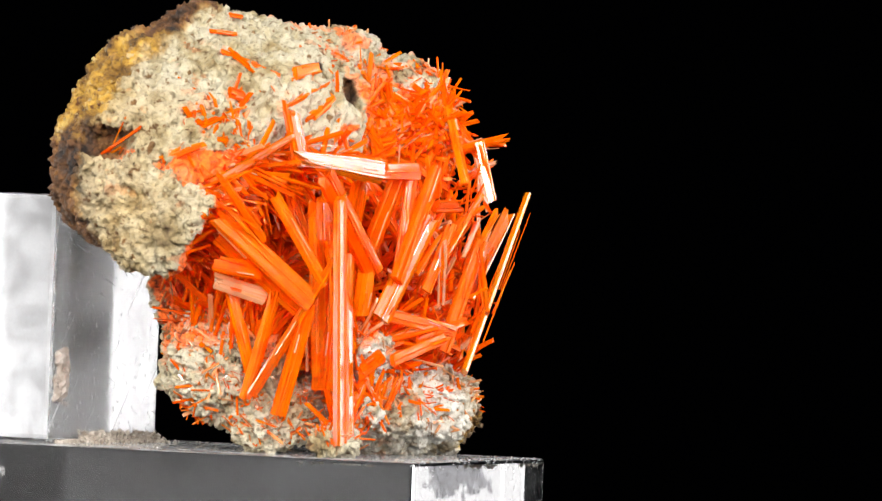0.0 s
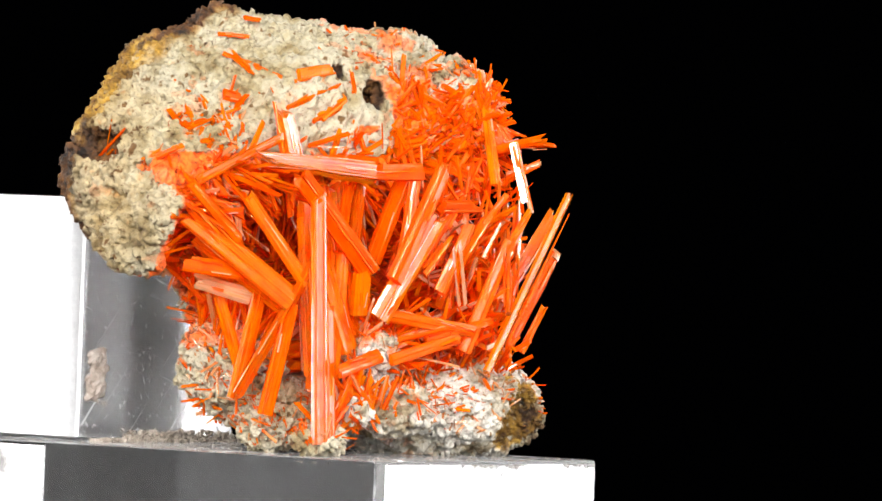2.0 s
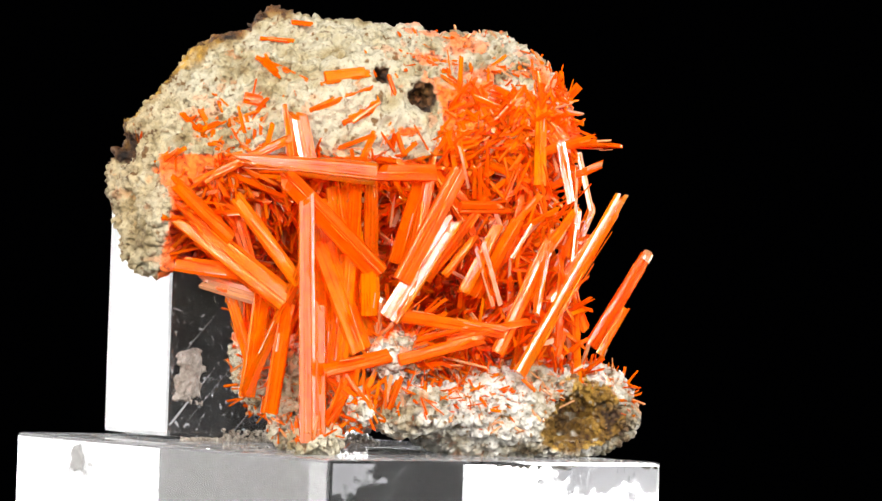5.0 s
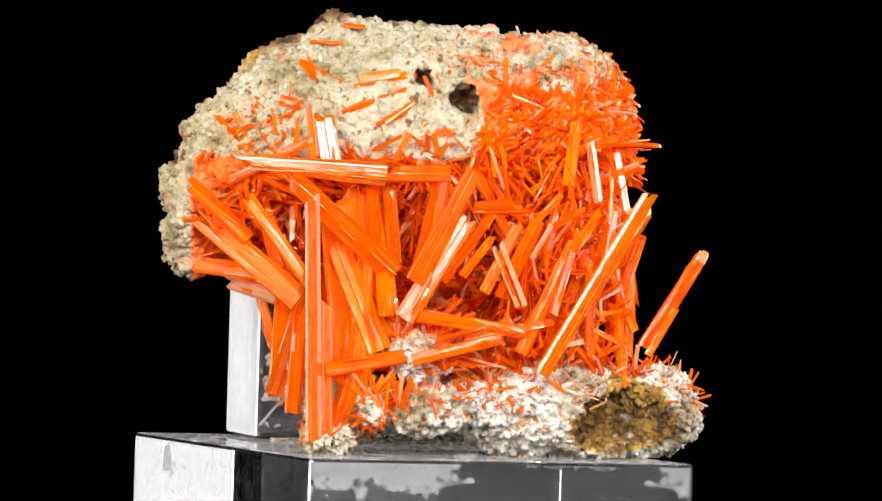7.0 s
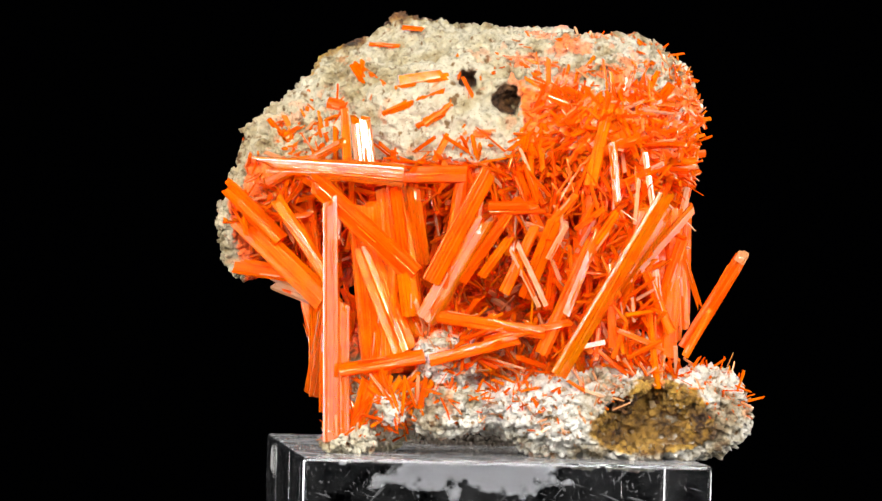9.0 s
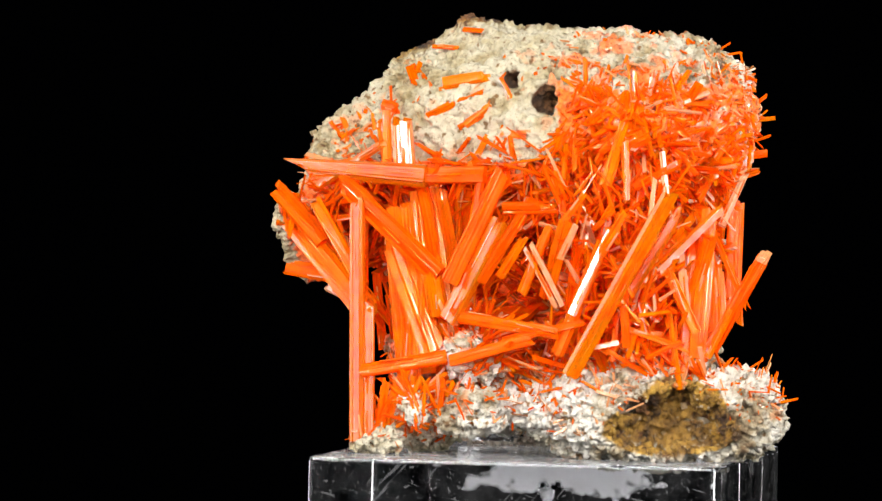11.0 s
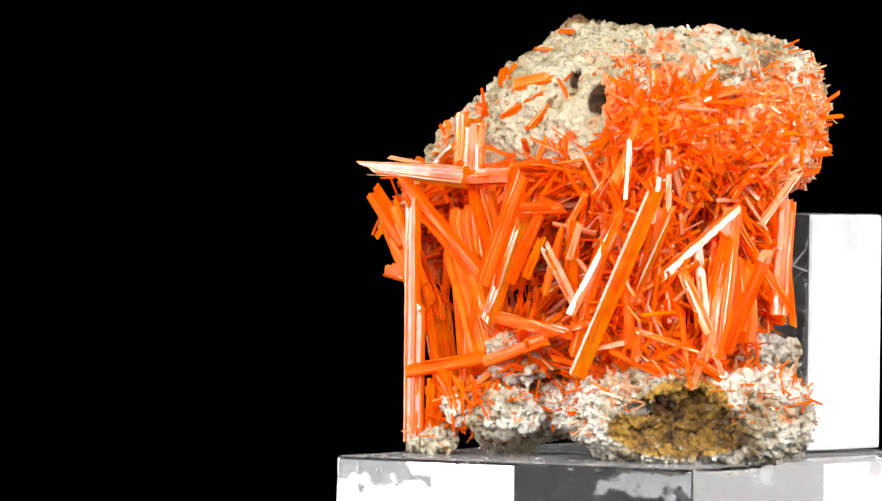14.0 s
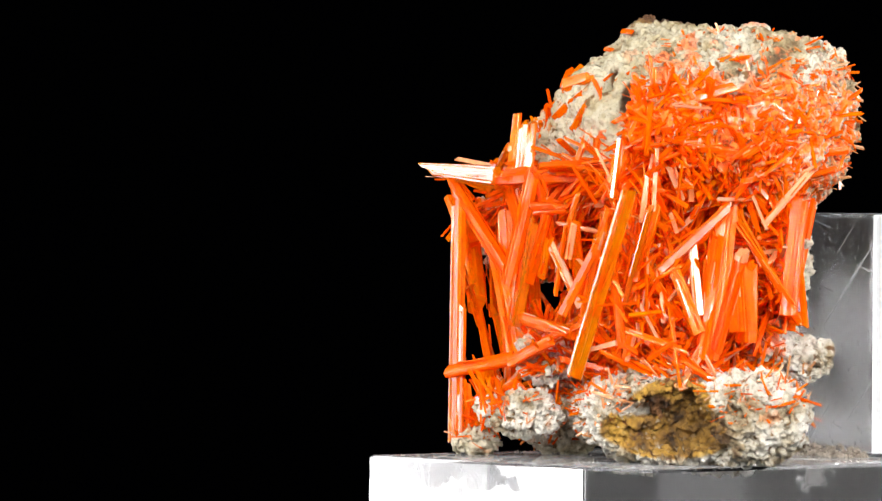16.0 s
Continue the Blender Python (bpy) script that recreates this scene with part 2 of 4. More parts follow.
def surface_net(field, origin, step):
    """Vertices and quads of the zero level of a field on a grid (negative inside)."""
    inside = field < 0
    nx, ny, nz = field.shape
    corners = [(a, b, c) for a in (0, 1) for b in (0, 1) for c in (0, 1)]
    cut = lambda a, o: a[o[0]:nx - 1 + o[0], o[1]:ny - 1 + o[1], o[2]:nz - 1 + o[2]]
    count = sum(cut(inside, o).astype(np.int8) for o in corners)
    cells = np.argwhere((count > 0) & (count < 8))
    index = -np.ones((nx - 1, ny - 1, nz - 1), dtype=np.int64)
    index[tuple(cells.T)] = np.arange(len(cells))
    total, hits = np.zeros((len(cells), 3)), np.zeros(len(cells))
    for a in range(8):
        for b in range(a + 1, 8):
            oa, ob = np.array(corners[a]), np.array(corners[b])
            if np.abs(oa - ob).sum() != 1:
                continue
            fa, fb = field[tuple((cells + oa).T)], field[tuple((cells + ob).T)]
            m = (fa < 0) != (fb < 0)
            t = np.where(m, fa / np.where(m, fa - fb, 1), 0)
            total += np.where(m[:, None], oa + (ob - oa) * t[:, None], 0)
            hits += m
    verts = origin + (cells + total / hits[:, None]) * step
    quads = []
    for axis in range(3):
        u, v = (axis + 1) % 3, (axis + 2) % 3
        lo = [slice(1, n - 1) for n in field.shape]
        hi = list(lo)
        lo[axis], hi[axis] = slice(0, field.shape[axis] - 1), slice(1, field.shape[axis])
        sa, sb = inside[tuple(lo)], inside[tuple(hi)]
        for flip in (False, True):
            e = np.argwhere((sa & ~sb) if not flip else (~sa & sb))
            off = np.ones(3, dtype=int)
            off[axis] = 0
            e = e + off
            du, dv = np.eye(3, dtype=int)[u], np.eye(3, dtype=int)[v]
            ring = [index[tuple((e - du - dv).T)], index[tuple((e - dv).T)], index[tuple(e.T)], index[tuple((e - du).T)]]
            quads.append(np.stack(ring[::-1] if flip else ring, 1))
    return verts, np.concatenate(quads)


# ---------------------------------------------------------------- the studio: black cloth table and dark walls
def slab(name, size, at, mat, label, category):
    bm = bmesh.new()
    bmesh.ops.create_cube(bm, size=1)
    bmesh.ops.scale(bm, vec=size, verts=bm.verts)
    ob = new(name, bm_mesh(name, bm, mat))
    ob.location = at
    return tagged(ob, label, category, kind="structure")


BASE_H = 0.050
slab("floor", (0.5, 0.5, 0.02), (0, 0.02, -BASE_H - 0.0117), VELVET, "black velvet cloth spread under the blocks", "tabletop")
slab("backdrop", (3.4, 0.02, 2.4), (0, 1.3, 0.4), VELVET, "plain black velvet backdrop behind the specimen", "backdrop")
slab("wall_west", (0.02, 3.6, 2.4), (-1.7, -0.5, 0.4), VELVET, "dark wall of the unlit studio", "wall")
slab("wall_east", (0.02, 3.6, 2.4), (1.7, -0.5, 0.4), VELVET, "dark wall of the unlit studio", "wall")
slab("wall_south", (3.4, 0.02, 2.4), (0, -2.3, 0.4), VELVET, "dark wall of the unlit studio", "wall")
slab("ceiling", (3.4, 3.6, 0.02), (0, -0.5, 1.62), VELVET, "dark ceiling of the unlit studio", "ceiling")


# ---------------------------------------------------------------- acrylic blocks
def block_mesh(name, w, d, h, mat, bevel, at):
    """A polished block with eased edges; its frame has the foot at z = 0."""
    bm = bmesh.new()
    bmesh.ops.create_cube(bm, size=1)
    bmesh.ops.scale(bm, vec=(w, d, h), verts=bm.verts)
    bmesh.ops.bevel(bm, geom=bm.edges, offset=bevel, segments=2, profile=0.6, affect="EDGES")
    bmesh.ops.transform(bm, matrix=at, verts=bm.verts)
    me = bm_mesh(name, bm, mat)
    me.materials.append(DUSTY)
    for f in me.polygons:
        f.material_index = int(f.normal.z > 0.9)
    return me


TURN_BASE = 20.0
LEAN = pose(0, 0, 0, 1.15, 0.25, 0)
BASE_FRAME = pose(-0.0211, -0.0063, -0.0002, 0, 0, TURN_BASE) @ LEAN
base_block = tagged(new("acrylic_block", block_mesh("acrylic_block", 0.0507, 0.0715, BASE_H, ACRYLIC, 0.0005, BASE_FRAME @ pose(0.02535, 0.03575, -BASE_H / 2))),
                    "clear scratched acrylic block under the mineral specimen", "display block")
POST_FRAME = pose(-0.0291, 0.0460, 0.0011, 0, 0, 15.0) @ LEAN
post_block = tagged(new("acrylic_block", block_mesh("acrylic_post", 0.0302, 0.0175, 0.0305, ACRYLIC, 0.0006, POST_FRAME @ pose(0.0151, 0.00875, 0.01527))),
                    "clear upright acrylic block with sawn sides behind the specimen", "display block")
post_block.data.materials.append(FROST)
post_block.data.materials.append(SCRATCHED)
for f in post_block.data.polygons:
    if abs(f.normal.dot(POST_FRAME.to_3x3() @ Vector((1, 0, 0)))) > 0.9:
        f.material_index = 2
    elif f.normal.dot(POST_FRAME.to_3x3() @ Vector((0, -1, 0))) > 0.9:
        f.material_index = 3

# ---------------------------------------------------------------- the specimen: matrix
specimen = tagged(new("mineral_specimen"), "orange needle crystals on pale clay matrix, on an acrylic block", "mineral")

GRID = 0.4
LOW, HIGH = np.array([-48.0, -1.0, -3.0]), np.array([36.0, 52.0, 61.0])
shape = np.ceil((HIGH - LOW) / GRID).astype(int)
axes = [LOW[k] + GRID * np.arange(shape[k]) for k in range(3)]
field = np.full(shape, 9.0)


def lump(x, y, z, rx, ry, rz, turn=0.0, melt=2.2):
    """Joins an ellipsoid to the rock, with a soft seam."""
    global field
    X, Y, Z = np.meshgrid(axes[0] - x, axes[1] - y, axes[2] - z, indexing="ij", sparse=True)
    c, s = math.cos(radians(turn)), math.sin(radians(turn))
    u, v = X * c + Y * s, -X * s + Y * c
    k = np.sqrt((u / rx) ** 2 + (v / ry) ** 2 + (Z / rz) ** 2)
    d = (k - 1) * min(rx, ry, rz)
    h = np.clip(0.5 + 0.5 * (field - d) / melt, 0, 1)
    field = field * (1 - h) + d * h - melt * h * (1 - h)


def hollow(x, y, z, rx, ry, rz, turn=0.0, melt=1.0):
    """Takes an ellipsoid out of the rock."""
    global field
    X, Y, Z = np.meshgrid(axes[0] - x, axes[1] - y, axes[2] - z, indexing="ij", sparse=True)
    c, s = math.cos(radians(turn)), math.sin(radians(turn))
    u, v = X * c + Y * s, -X * s + Y * c
    d = (1 - np.sqrt((u / rx) ** 2 + (v / ry) ** 2 + (Z / rz) ** 2)) * min(rx, ry, rz)
    h = np.clip(0.5 - 0.5 * (field - d) / melt, 0, 1)
    field = field * (1 - h) + d * h + melt * h * (1 - h)


# the overhanging cap
lump(-8, 34, 41.7, 26, 15.5, 12.9)
lump(-28, 28.5, 34.2, 13.4, 12.9, 10.6)
lump(-25, 31, 46.4, 7.3, 7.6, 6.2)
lump(-31, 28.5, 41.3, 5.2, 8, 5)
lump(8, 39.5, 45.5, 7.5, 5.5, 7.5)
lump(-19.5, 31.5, 50.8, 4.4, 4.6, 5.4)
lump(-17.5, 32, 51, 4, 4, 4.2)
lump(-37, 23, 27, 3.4, 6.5, 5.5)
lump(-37, 16.5, 29.8, 2.6, 4, 3.0)
lump(9.5, 33, 43.3, 8.6, 10.5, 10.6)
lump(4, 28.5, 51, 5, 4, 2.6, melt=1.2)
lump(-15, 22, 42, 12, 4.6, 7.5)
lump(10.5, 21.5, 42.5, 6, 6, 7)
lump(-29.5, 39.3, 35, 5.5, 5, 7.5)
# the cavity under it
hollow(-9, 10, 26, 30, 17, 11)
# the back wall and the foot
lump(-4, 35.5, 24, 18, 6, 16)
lump(8.5, 22.3, 5.6, 13.8, 12, 6.8)
lump(21.5, 26.5, 5.5, 6, 7, 6)
lump(-4, 25, 6.5, 18, 10, 5)
lump(-20.5, 25, 11.5, 4.6, 9.5, 6.6)
lump(-18, 19, 3.5, 4.6, 5, 4)
lump(8.5, 40.5, 13.2, 3.6, 3.2, 2.6)
hollow(-8, 20, -1.5, 9, 15, 5.5)
lump(-6.2, 9, 5.6, 4.6, 3.6, 3.1, melt=0.5)
lump(-14.2, 7.5, 6, 2, 2.4, 2.4, melt=0.5)
lump(-19, 7, 1.9, 3.4, 3.0, 2.0, melt=0.5)
lump(-8, 12.5, 13, 4.4, 3.8, 3.8)
# broken-out pocket, pits
hollow(18.6, 14.4, 3.6, 8.0, 8.5, 3.0, 39, 0.3)
hollow(19.8, 15.0, 5.4, 6.0, 8.5, 3.4, 39, 0.3)
hollow(20.2, 15.3, 7.0, 3.3, 8.5, 3.2, 39, 0.3)
hollow(14.2, 13.0, 6.2, 2.0, 4.5, 1.5, 39, 0.4)
hollow(-3.3, 19.5, 44.5, 2.0, 6.0, 1.6)
hollow(-2.2, 19.5, 45.4, 1.2, 5.5, 1.3)
hollow(-8.4, 20, 47.6, 1.1, 4.5, 1.0)
hollow(-38.6, 28.4, 38.4, 3.4, 4.4, 1.8)
hollow(-38.8, 27.6, 36.7, 2.0, 3.2, 1.4)

verts, quads = surface_net(field, LOW, GRID)


def normals_of(v, q):
    n = np.cross(v[q[:, 2]] - v[q[:, 0]], v[q[:, 3]] - v[q[:, 1]])
    out = np.zeros_like(v)
    for k in range(4):
        np.add.at(out, q[:, k], n)
    return out / np.maximum(np.linalg.norm(out, axis=1), 1e-9)[:, None]


nrm = normals_of(verts, quads)
lie = nrm
in_pocket = 1 - np.clip(np.sqrt(((verts[:, 0] - 19.5) / 8) ** 2 + ((verts[:, 1] - 13.5) / 9) ** 2 + ((verts[:, 2] - 3.2) / 8.5) ** 2) * 4 - 3, 0, 1)
calm = np.clip(1.25 - np.linalg.norm((verts - np.array([-12, 20, 44])) / np.array([14, 9, 8]), axis=1), 0, 1) * 0.55
rough = fbm(verts, 0.22, 2, 5) * 0.75 - np.abs(fbm(verts, 0.6, 3, 21)) * 1.35 * (1 - calm) + fbm(verts, 1.25, 2, 40) * 0.5 * (1 - calm) + in_pocket * fbm(verts, 0.8, 3, 90) * 0.7 + 0.2
verts = verts + nrm * rough[:, None]


def split_quads(v, q, *carried):
    """Every quad in four; what is carried on the vertices is averaged along."""
    n = len(v)
    pairs = np.sort(np.stack([q, np.roll(q, -1, 1)], -1).reshape(-1, 2), 1)
    keys, where = np.unique(pairs[:, 0] * n + pairs[:, 1], return_inverse=True)
    ea, eb = keys // n, keys % n
    mid = n + where.reshape(-1, 4)
    mean = n + len(keys) + np.arange(len(q))
    grow = lambda a: np.concatenate([a, (a[ea] + a[eb]) / 2, a[q].mean(1)])
    out = np.concatenate([np.stack([q[:, k], mid[:, k], mean, mid[:, k - 1]], 1) for k in range(4)])
    return grow(v), out, *[grow(a) for a in carried]


verts, quads, lie, calm, in_pocket = split_quads(verts, quads, lie, calm, in_pocket)
lie = lie / np.maximum(np.linalg.norm(lie, axis=1), 1e-9)[:, None]
nrm = normals_of(verts, quads)
warp = verts + np.stack([fbm(verts, 0.5, 2, 160 + k) for k in range(3)], 1) * 1.1
knob = np.abs(value_noise(warp, 0.85, 130)) * (0.7 + 0.6 * value_noise(verts, 0.3, 131))
crumb = np.abs(value_noise(warp, 1.9, 140))
crevice = np.clip(1 - np.abs(value_noise(warp, 0.36, 170)) / 0.16, 0, 1) + np.clip(1 - np.abs(value_noise(warp, 0.7, 175)) / 0.14, 0, 1) * 0.5
hole = np.clip((value_noise(warp, 0.8, 180) - 0.55) / 0.2, 0, 1)
verts = verts - nrm * ((crevice * 0.6 + hole * 1.0) * np.clip(1.1 - calm * 2.2, 0.1, 1) * (0.5 + 0.5 * np.clip((20 - verts[:, 2]) / 6, 0, 1)))[:, None]
verts = verts + nrm * ((0.20 - knob * 0.42 + (0.10 - crumb * 0.30)) * np.clip(1.15 - calm * 2, 0.15, 1) + value_noise(verts, 3.9, 150) * 0.09)[:, None]
nrm = normals_of(verts, quads)
vx, vy, vz = verts.T
patchy = fbm(verts, 0.16, 3, 60)
wild = fbm(verts, 0.5, 3, 80)
smooth = lambda a, lo, hi: np.clip((a - lo) / (hi - lo), 0, 1)
# ochre on the weathered flank and in the pocket, brown towards the back and as painted shade in the hollows
flank = smooth(-vx + (vy - 25) * 0.55 + patchy * 5, 30, 39) * smooth(vz, 20, 26)
pu, pv = (vx - 18.8) * 0.777 + (vy - 15.0) * 0.629, -(vx - 18.8) * 0.629 + (vy - 15.0) * 0.777
pocket = (1 - smooth(np.minimum(np.sqrt((pu / 8.7) ** 2 + (pv / 10.2) ** 2 + ((vz - 3.9) / 3.6) ** 2), np.sqrt(((pu - 1.2) / 5.6) ** 2 + (pv / 10.2) ** 2 + ((vz - 6.4) / 4.5) ** 2)) + wild * 0.05, 0.98, 1.04)) * smooth(pv, -3.4, -2.6)
back = smooth(vy - vx * 0.35 + np.maximum(vz - 38, 0) * 0.45 * smooth(-vx, 12, 18) + patchy * 3 + wild, 43.2, 45.6) * smooth(vz, 18, 26)
ochre = np.clip(np.maximum(np.maximum(flank * 0.34, back), pocket) + smooth(wild, 0.5, 0.9) * 0.25, 0, 1)
# shade inside the pits, the nook and the deep pocket, put into the brown
pit_shade = sum(1 - smooth(np.linalg.norm(verts - np.array(c), axis=1), r * 0.88, r) for c, r in (((-3.1, 22.7, 44.7), 3.4), ((-8.4, 22.8, 47.6), 2.4), ((-37.2, 29.8, 37.9), 2.7)))
nook_shade = 1 - smooth(np.linalg.norm(verts - np.array([14.6, 16.2, 6.4]), axis=1), 1.8, 2.8)
brown = np.clip(back * np.maximum(1 - smooth(vz + wild * 2, 38, 41), smooth(vz + wild * 2, 50, 52)) + pit_shade + nook_shade + pocket * smooth(pv + wild * 1.5, 1.5, 6) * 0.5, 0, 1)
cave = (vz > 10) & (vz < 37) & (vy > 9) & (vy < 36) & (nrm[:, 1] < 0.25) & (vx > -37) & (vx < 20)
flank_r = (vz > 32) & (vx > np.where((vz < 41) & (patchy > -0.1), -8.5, 0.0) - (vz - 40) * 0.2) & (nrm[:, 1] < 0.35) & (vz < 46.3 + wild * 2.5)
top_right = ((vz > 43) & (vx > -3) & (nrm[:, 1] < 0.6)) * smooth(wild + patchy * 0.5, 0.0, 0.35) * 0.6
rust = np.maximum(np.maximum(smooth(wild + patchy * 0.4, 0.7, 0.85) * 0.22, top_right), np.maximum(cave * smooth(vz + wild * 3, 13, 16), flank_r * smooth(wild, -0.9, -0.4)) * 0.97) * (1 - ochre) * (1 - brown)
cream = np.clip(np.maximum(smooth(vz + patchy * 3, 13, 19), smooth(-vx + patchy * 3, 11, 17) * 0.9) - smooth(vx + patchy * 4, 0, 5) * 0.4, 0, 1)
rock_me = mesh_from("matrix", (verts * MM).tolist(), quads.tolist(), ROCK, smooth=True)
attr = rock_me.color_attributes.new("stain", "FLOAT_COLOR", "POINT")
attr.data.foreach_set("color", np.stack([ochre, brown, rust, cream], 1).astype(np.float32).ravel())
part("matrix", rock_me, specimen, "pale cream clay matrix with ochre pockets and pits with painted shade")


# loose-looking grains that crust the matrix
grain_rng = np.random.default_rng(3)
cube = np.array([(x, y, z) for x in (-1, 1) for y in (-1, 1) for z in (-1, 1)], float)
CUBE_FACES = np.array([(0, 1, 3, 2), (4, 6, 7, 5), (0, 4, 5, 1), (2, 3, 7, 6), (0, 2, 6, 4), (1, 5, 7, 3)])
free = np.flatnonzero((rust < 0.5) & (calm < 0.1) & (vz > -1) & (grain_rng.random(len(verts)) < 0.3 + 0.7 * (wild > 0)))
spots = grain_rng.choice(free, 3600)
gv, gf, gs = [], [], []
for n, i in enumerate(spots):
    r = grain_rng.uniform(0.12, 0.34) * (1 + (grain_rng.random() < 0.12) * 0.9)
    turn = np.array(Euler(grain_rng.uniform(0, 6.2, 3)).to_matrix())
    q = cube * grain_rng.uniform(0.5, 1.0, 3) * grain_rng.uniform(0.65, 1.0, (8, 1)) * r
    gv.append(q @ turn.T + verts[i] - nrm[i] * r * 0.1)
    gf.append(CUBE_FACES + 8 * n)
    gs.append(np.tile((ochre[i] * grain_rng.uniform(0.4, 1), brown[i], 0, cream[i]), (8, 1)))
grain_me = mesh_from("matrix_grain", (np.concatenate(gv) * MM).tolist(), np.concatenate(gf).tolist(), ROCK)
attr = grain_me.color_attributes.new("stain", "FLOAT_COLOR", "POINT")
attr.data.foreach_set("color", np.concatenate(gs).astype(np.float32).ravel())
part("matrix_grain", grain_me, specimen, "gritty crust of pale grains", "stuff")

# ---------------------------------------------------------------- the specimen: crystals
rng = np.random.default_rng(7)


def prism(a, b, w, d, roll, sides=4, taper=0.92, slant=0.6):
    """One striated prism from a to b (mm): verts, faces and per-corner (round, along) in mm."""
    a, b = np.asarray(a, float), np.asarray(b, float)
    ez = (b - a) / np.linalg.norm(b - a)
    ex = np.cross(ez, (0, 0, 1) if abs(ez[2]) < 0.9 else (0, 1, 0))
    ex /= np.linalg.norm(ex)
    ey = np.cross(ez, ex)
    c, s = math.cos(roll), math.sin(roll)
    ex, ey = ex * c + ey * s, ey * c - ex * s
    length = np.linalg.norm(b - a)
    ang = np.array({4: (0.12, 0.38, 0.62, 0.88), 5: (0.1, 0.33, 0.5, 0.68, 0.9)}[sides]) * 2 * math.pi
    ring = np.stack([np.cos(ang) * w / 2, np.sin(ang) * d / 2], 1)
    vs, fs, uv = [], [], []
    tip = rng.uniform(-1.5, 1.5, 2) * slant
    for level in (0, 1):
        k = 1 if level == 0 else taper
        for x, y in ring:
            z = 0 if level == 0 else length + (tip[0] * x + tip[1] * y)
            vs.append(a + ex * x * k + ey * y * k + ez * z)
    edge = np.r_[0, np.cumsum(np.linalg.norm(np.roll(ring, -1, 0) - ring, axis=1))]
    n, shift = len(ring), rng.uniform(0, 50)
    for i in range(n):
        j = (i + 1) % n
        fs.append((i, j, n + j, n + i))
        uv += [(edge[i] + shift, shift), (edge[i + 1] + shift, shift), (edge[i + 1] + shift, shift + length), (edge[i] + shift, shift + length)]
    fs.append(tuple(range(n, 2 * n)))
    uv += [(x + shift, y + shift) for x, y in ring]
    fs.append(tuple(range(n - 1, -1, -1)))
    uv += [(x + shift, y + shift) for x, y in ring[::-1]]
    return vs, fs, uv


def bundle(a, b, w, d, face=None, taper=0.08):
    """A flat-sided crystal in one skin: ledges and ribs run along its broad sides and end at different lengths; face: the way a broad side looks."""
    a, b = np.asarray(a, float), np.asarray(b, float)
    length = np.linalg.norm(b - a)
    ez = (b - a) / length
    ey = np.array(face, float) if face else np.array([rng.normal(0.25, 0.7), -1.0, rng.normal(0, 0.5)])
    ey -= ez * ey.dot(ez)
    ey /= np.linalg.norm(ey)
    ex = np.cross(ey, ez)
    ring, drop = [], []
    for side in (1, -1):
        n = int(np.clip(round(w * 1.5 + rng.uniform(0, 1.5)), 1, 6))
        cuts = np.sort(np.r_[0, rng.uniform(0.1, 0.9, n - 1), 1]) * w - w / 2
        for k in range(n):
            step = rng.uniform(0, 0.28) * d * (n > 1)
            fall = 0.0 if rng.random() < 0.45 else rng.uniform(0, 1) ** 1.5 * min(0.3 * length, 2.6)
            for m, x in ((0, cuts[k] + 0.03 * w), (1, cuts[k + 1] - 0.03 * w)):
                bow = 0.16 * d * ((k == 0 and m == 0) or (k == n - 1 and m == 1))
                ring.append((x * side, (d / 2 - step - bow) * side))
                drop.append(fall)
    ring, drop = np.array(ring[::-1]), np.array(drop[::-1])
    sides = len(ring)
    slope = rng.normal(0, 0.4, 2)
    mids = (0.0, rng.uniform(0.3, 0.6), 1.0)
    vs, fs, uv = [], [], []
    for k, lv in enumerate(mids):
        thin = (1 - taper * lv ** 2) * rng.uniform(0.985, 1.015)
        for i, (x, y) in enumerate(ring):
            z = lv * length - (drop[i] - slope[0] * x - slope[1] * y if k == 2 else 0)
            vs.append(a + ex * x * thin + ey * y * thin + ez * z)
    edge = np.r_[0, np.cumsum(np.linalg.norm(np.roll(ring, -1, 0) - ring, axis=1))]
    shift = rng.uniform(0, 50)
    for k in range(2):
        lo, hi = mids[k] * length + shift, mids[k + 1] * length + shift
        for i in range(sides):
            j = (i + 1) % sides
            fs.append((k * sides + i, k * sides + j, (k + 1) * sides + j, (k + 1) * sides + i))
            uv += [(edge[i] + shift, lo), (edge[i + 1] + shift, lo), (edge[i + 1] + shift, hi), (edge[i] + shift, hi)]
    vs.append(a + ez * (length - drop.mean()))
    for i in range(sides):
        j = (i + 1) % sides
        fs.append((2 * sides + i, 2 * sides + j, 3 * sides))
        uv += [tuple(ring[i] + shift), tuple(ring[j] + shift), (shift, shift)]
    fs.append(tuple(range(sides - 1, -1, -1)))
    uv += [tuple(p + shift) for p in ring[::-1]]
    return vs, fs, uv


overgrowth = []


def overgrow(a, b, w):
    """Thin needles that lie along a crystal's sides, nearly parallel to it."""
    length = np.linalg.norm(b - a)
    way = (b - a) / length
    for _ in range(int(3 + w * 2.2)):
        out = rng.normal(0, 1, 3)
        out -= way * out.dot(way)
        out /= np.linalg.norm(out)
        l = rng.uniform(0.12, 0.45) * length
        at = rng.uniform(0.0, 0.95) * (length - l)
        foot = a + way * at + out * w * rng.uniform(0.22, 0.42)
        tip = foot + (way + rng.normal(0, 0.05, 3)) * l
        overgrowth.append((foot, tip, rng.uniform(0.14, 0.42), rng.random() < 0.22))


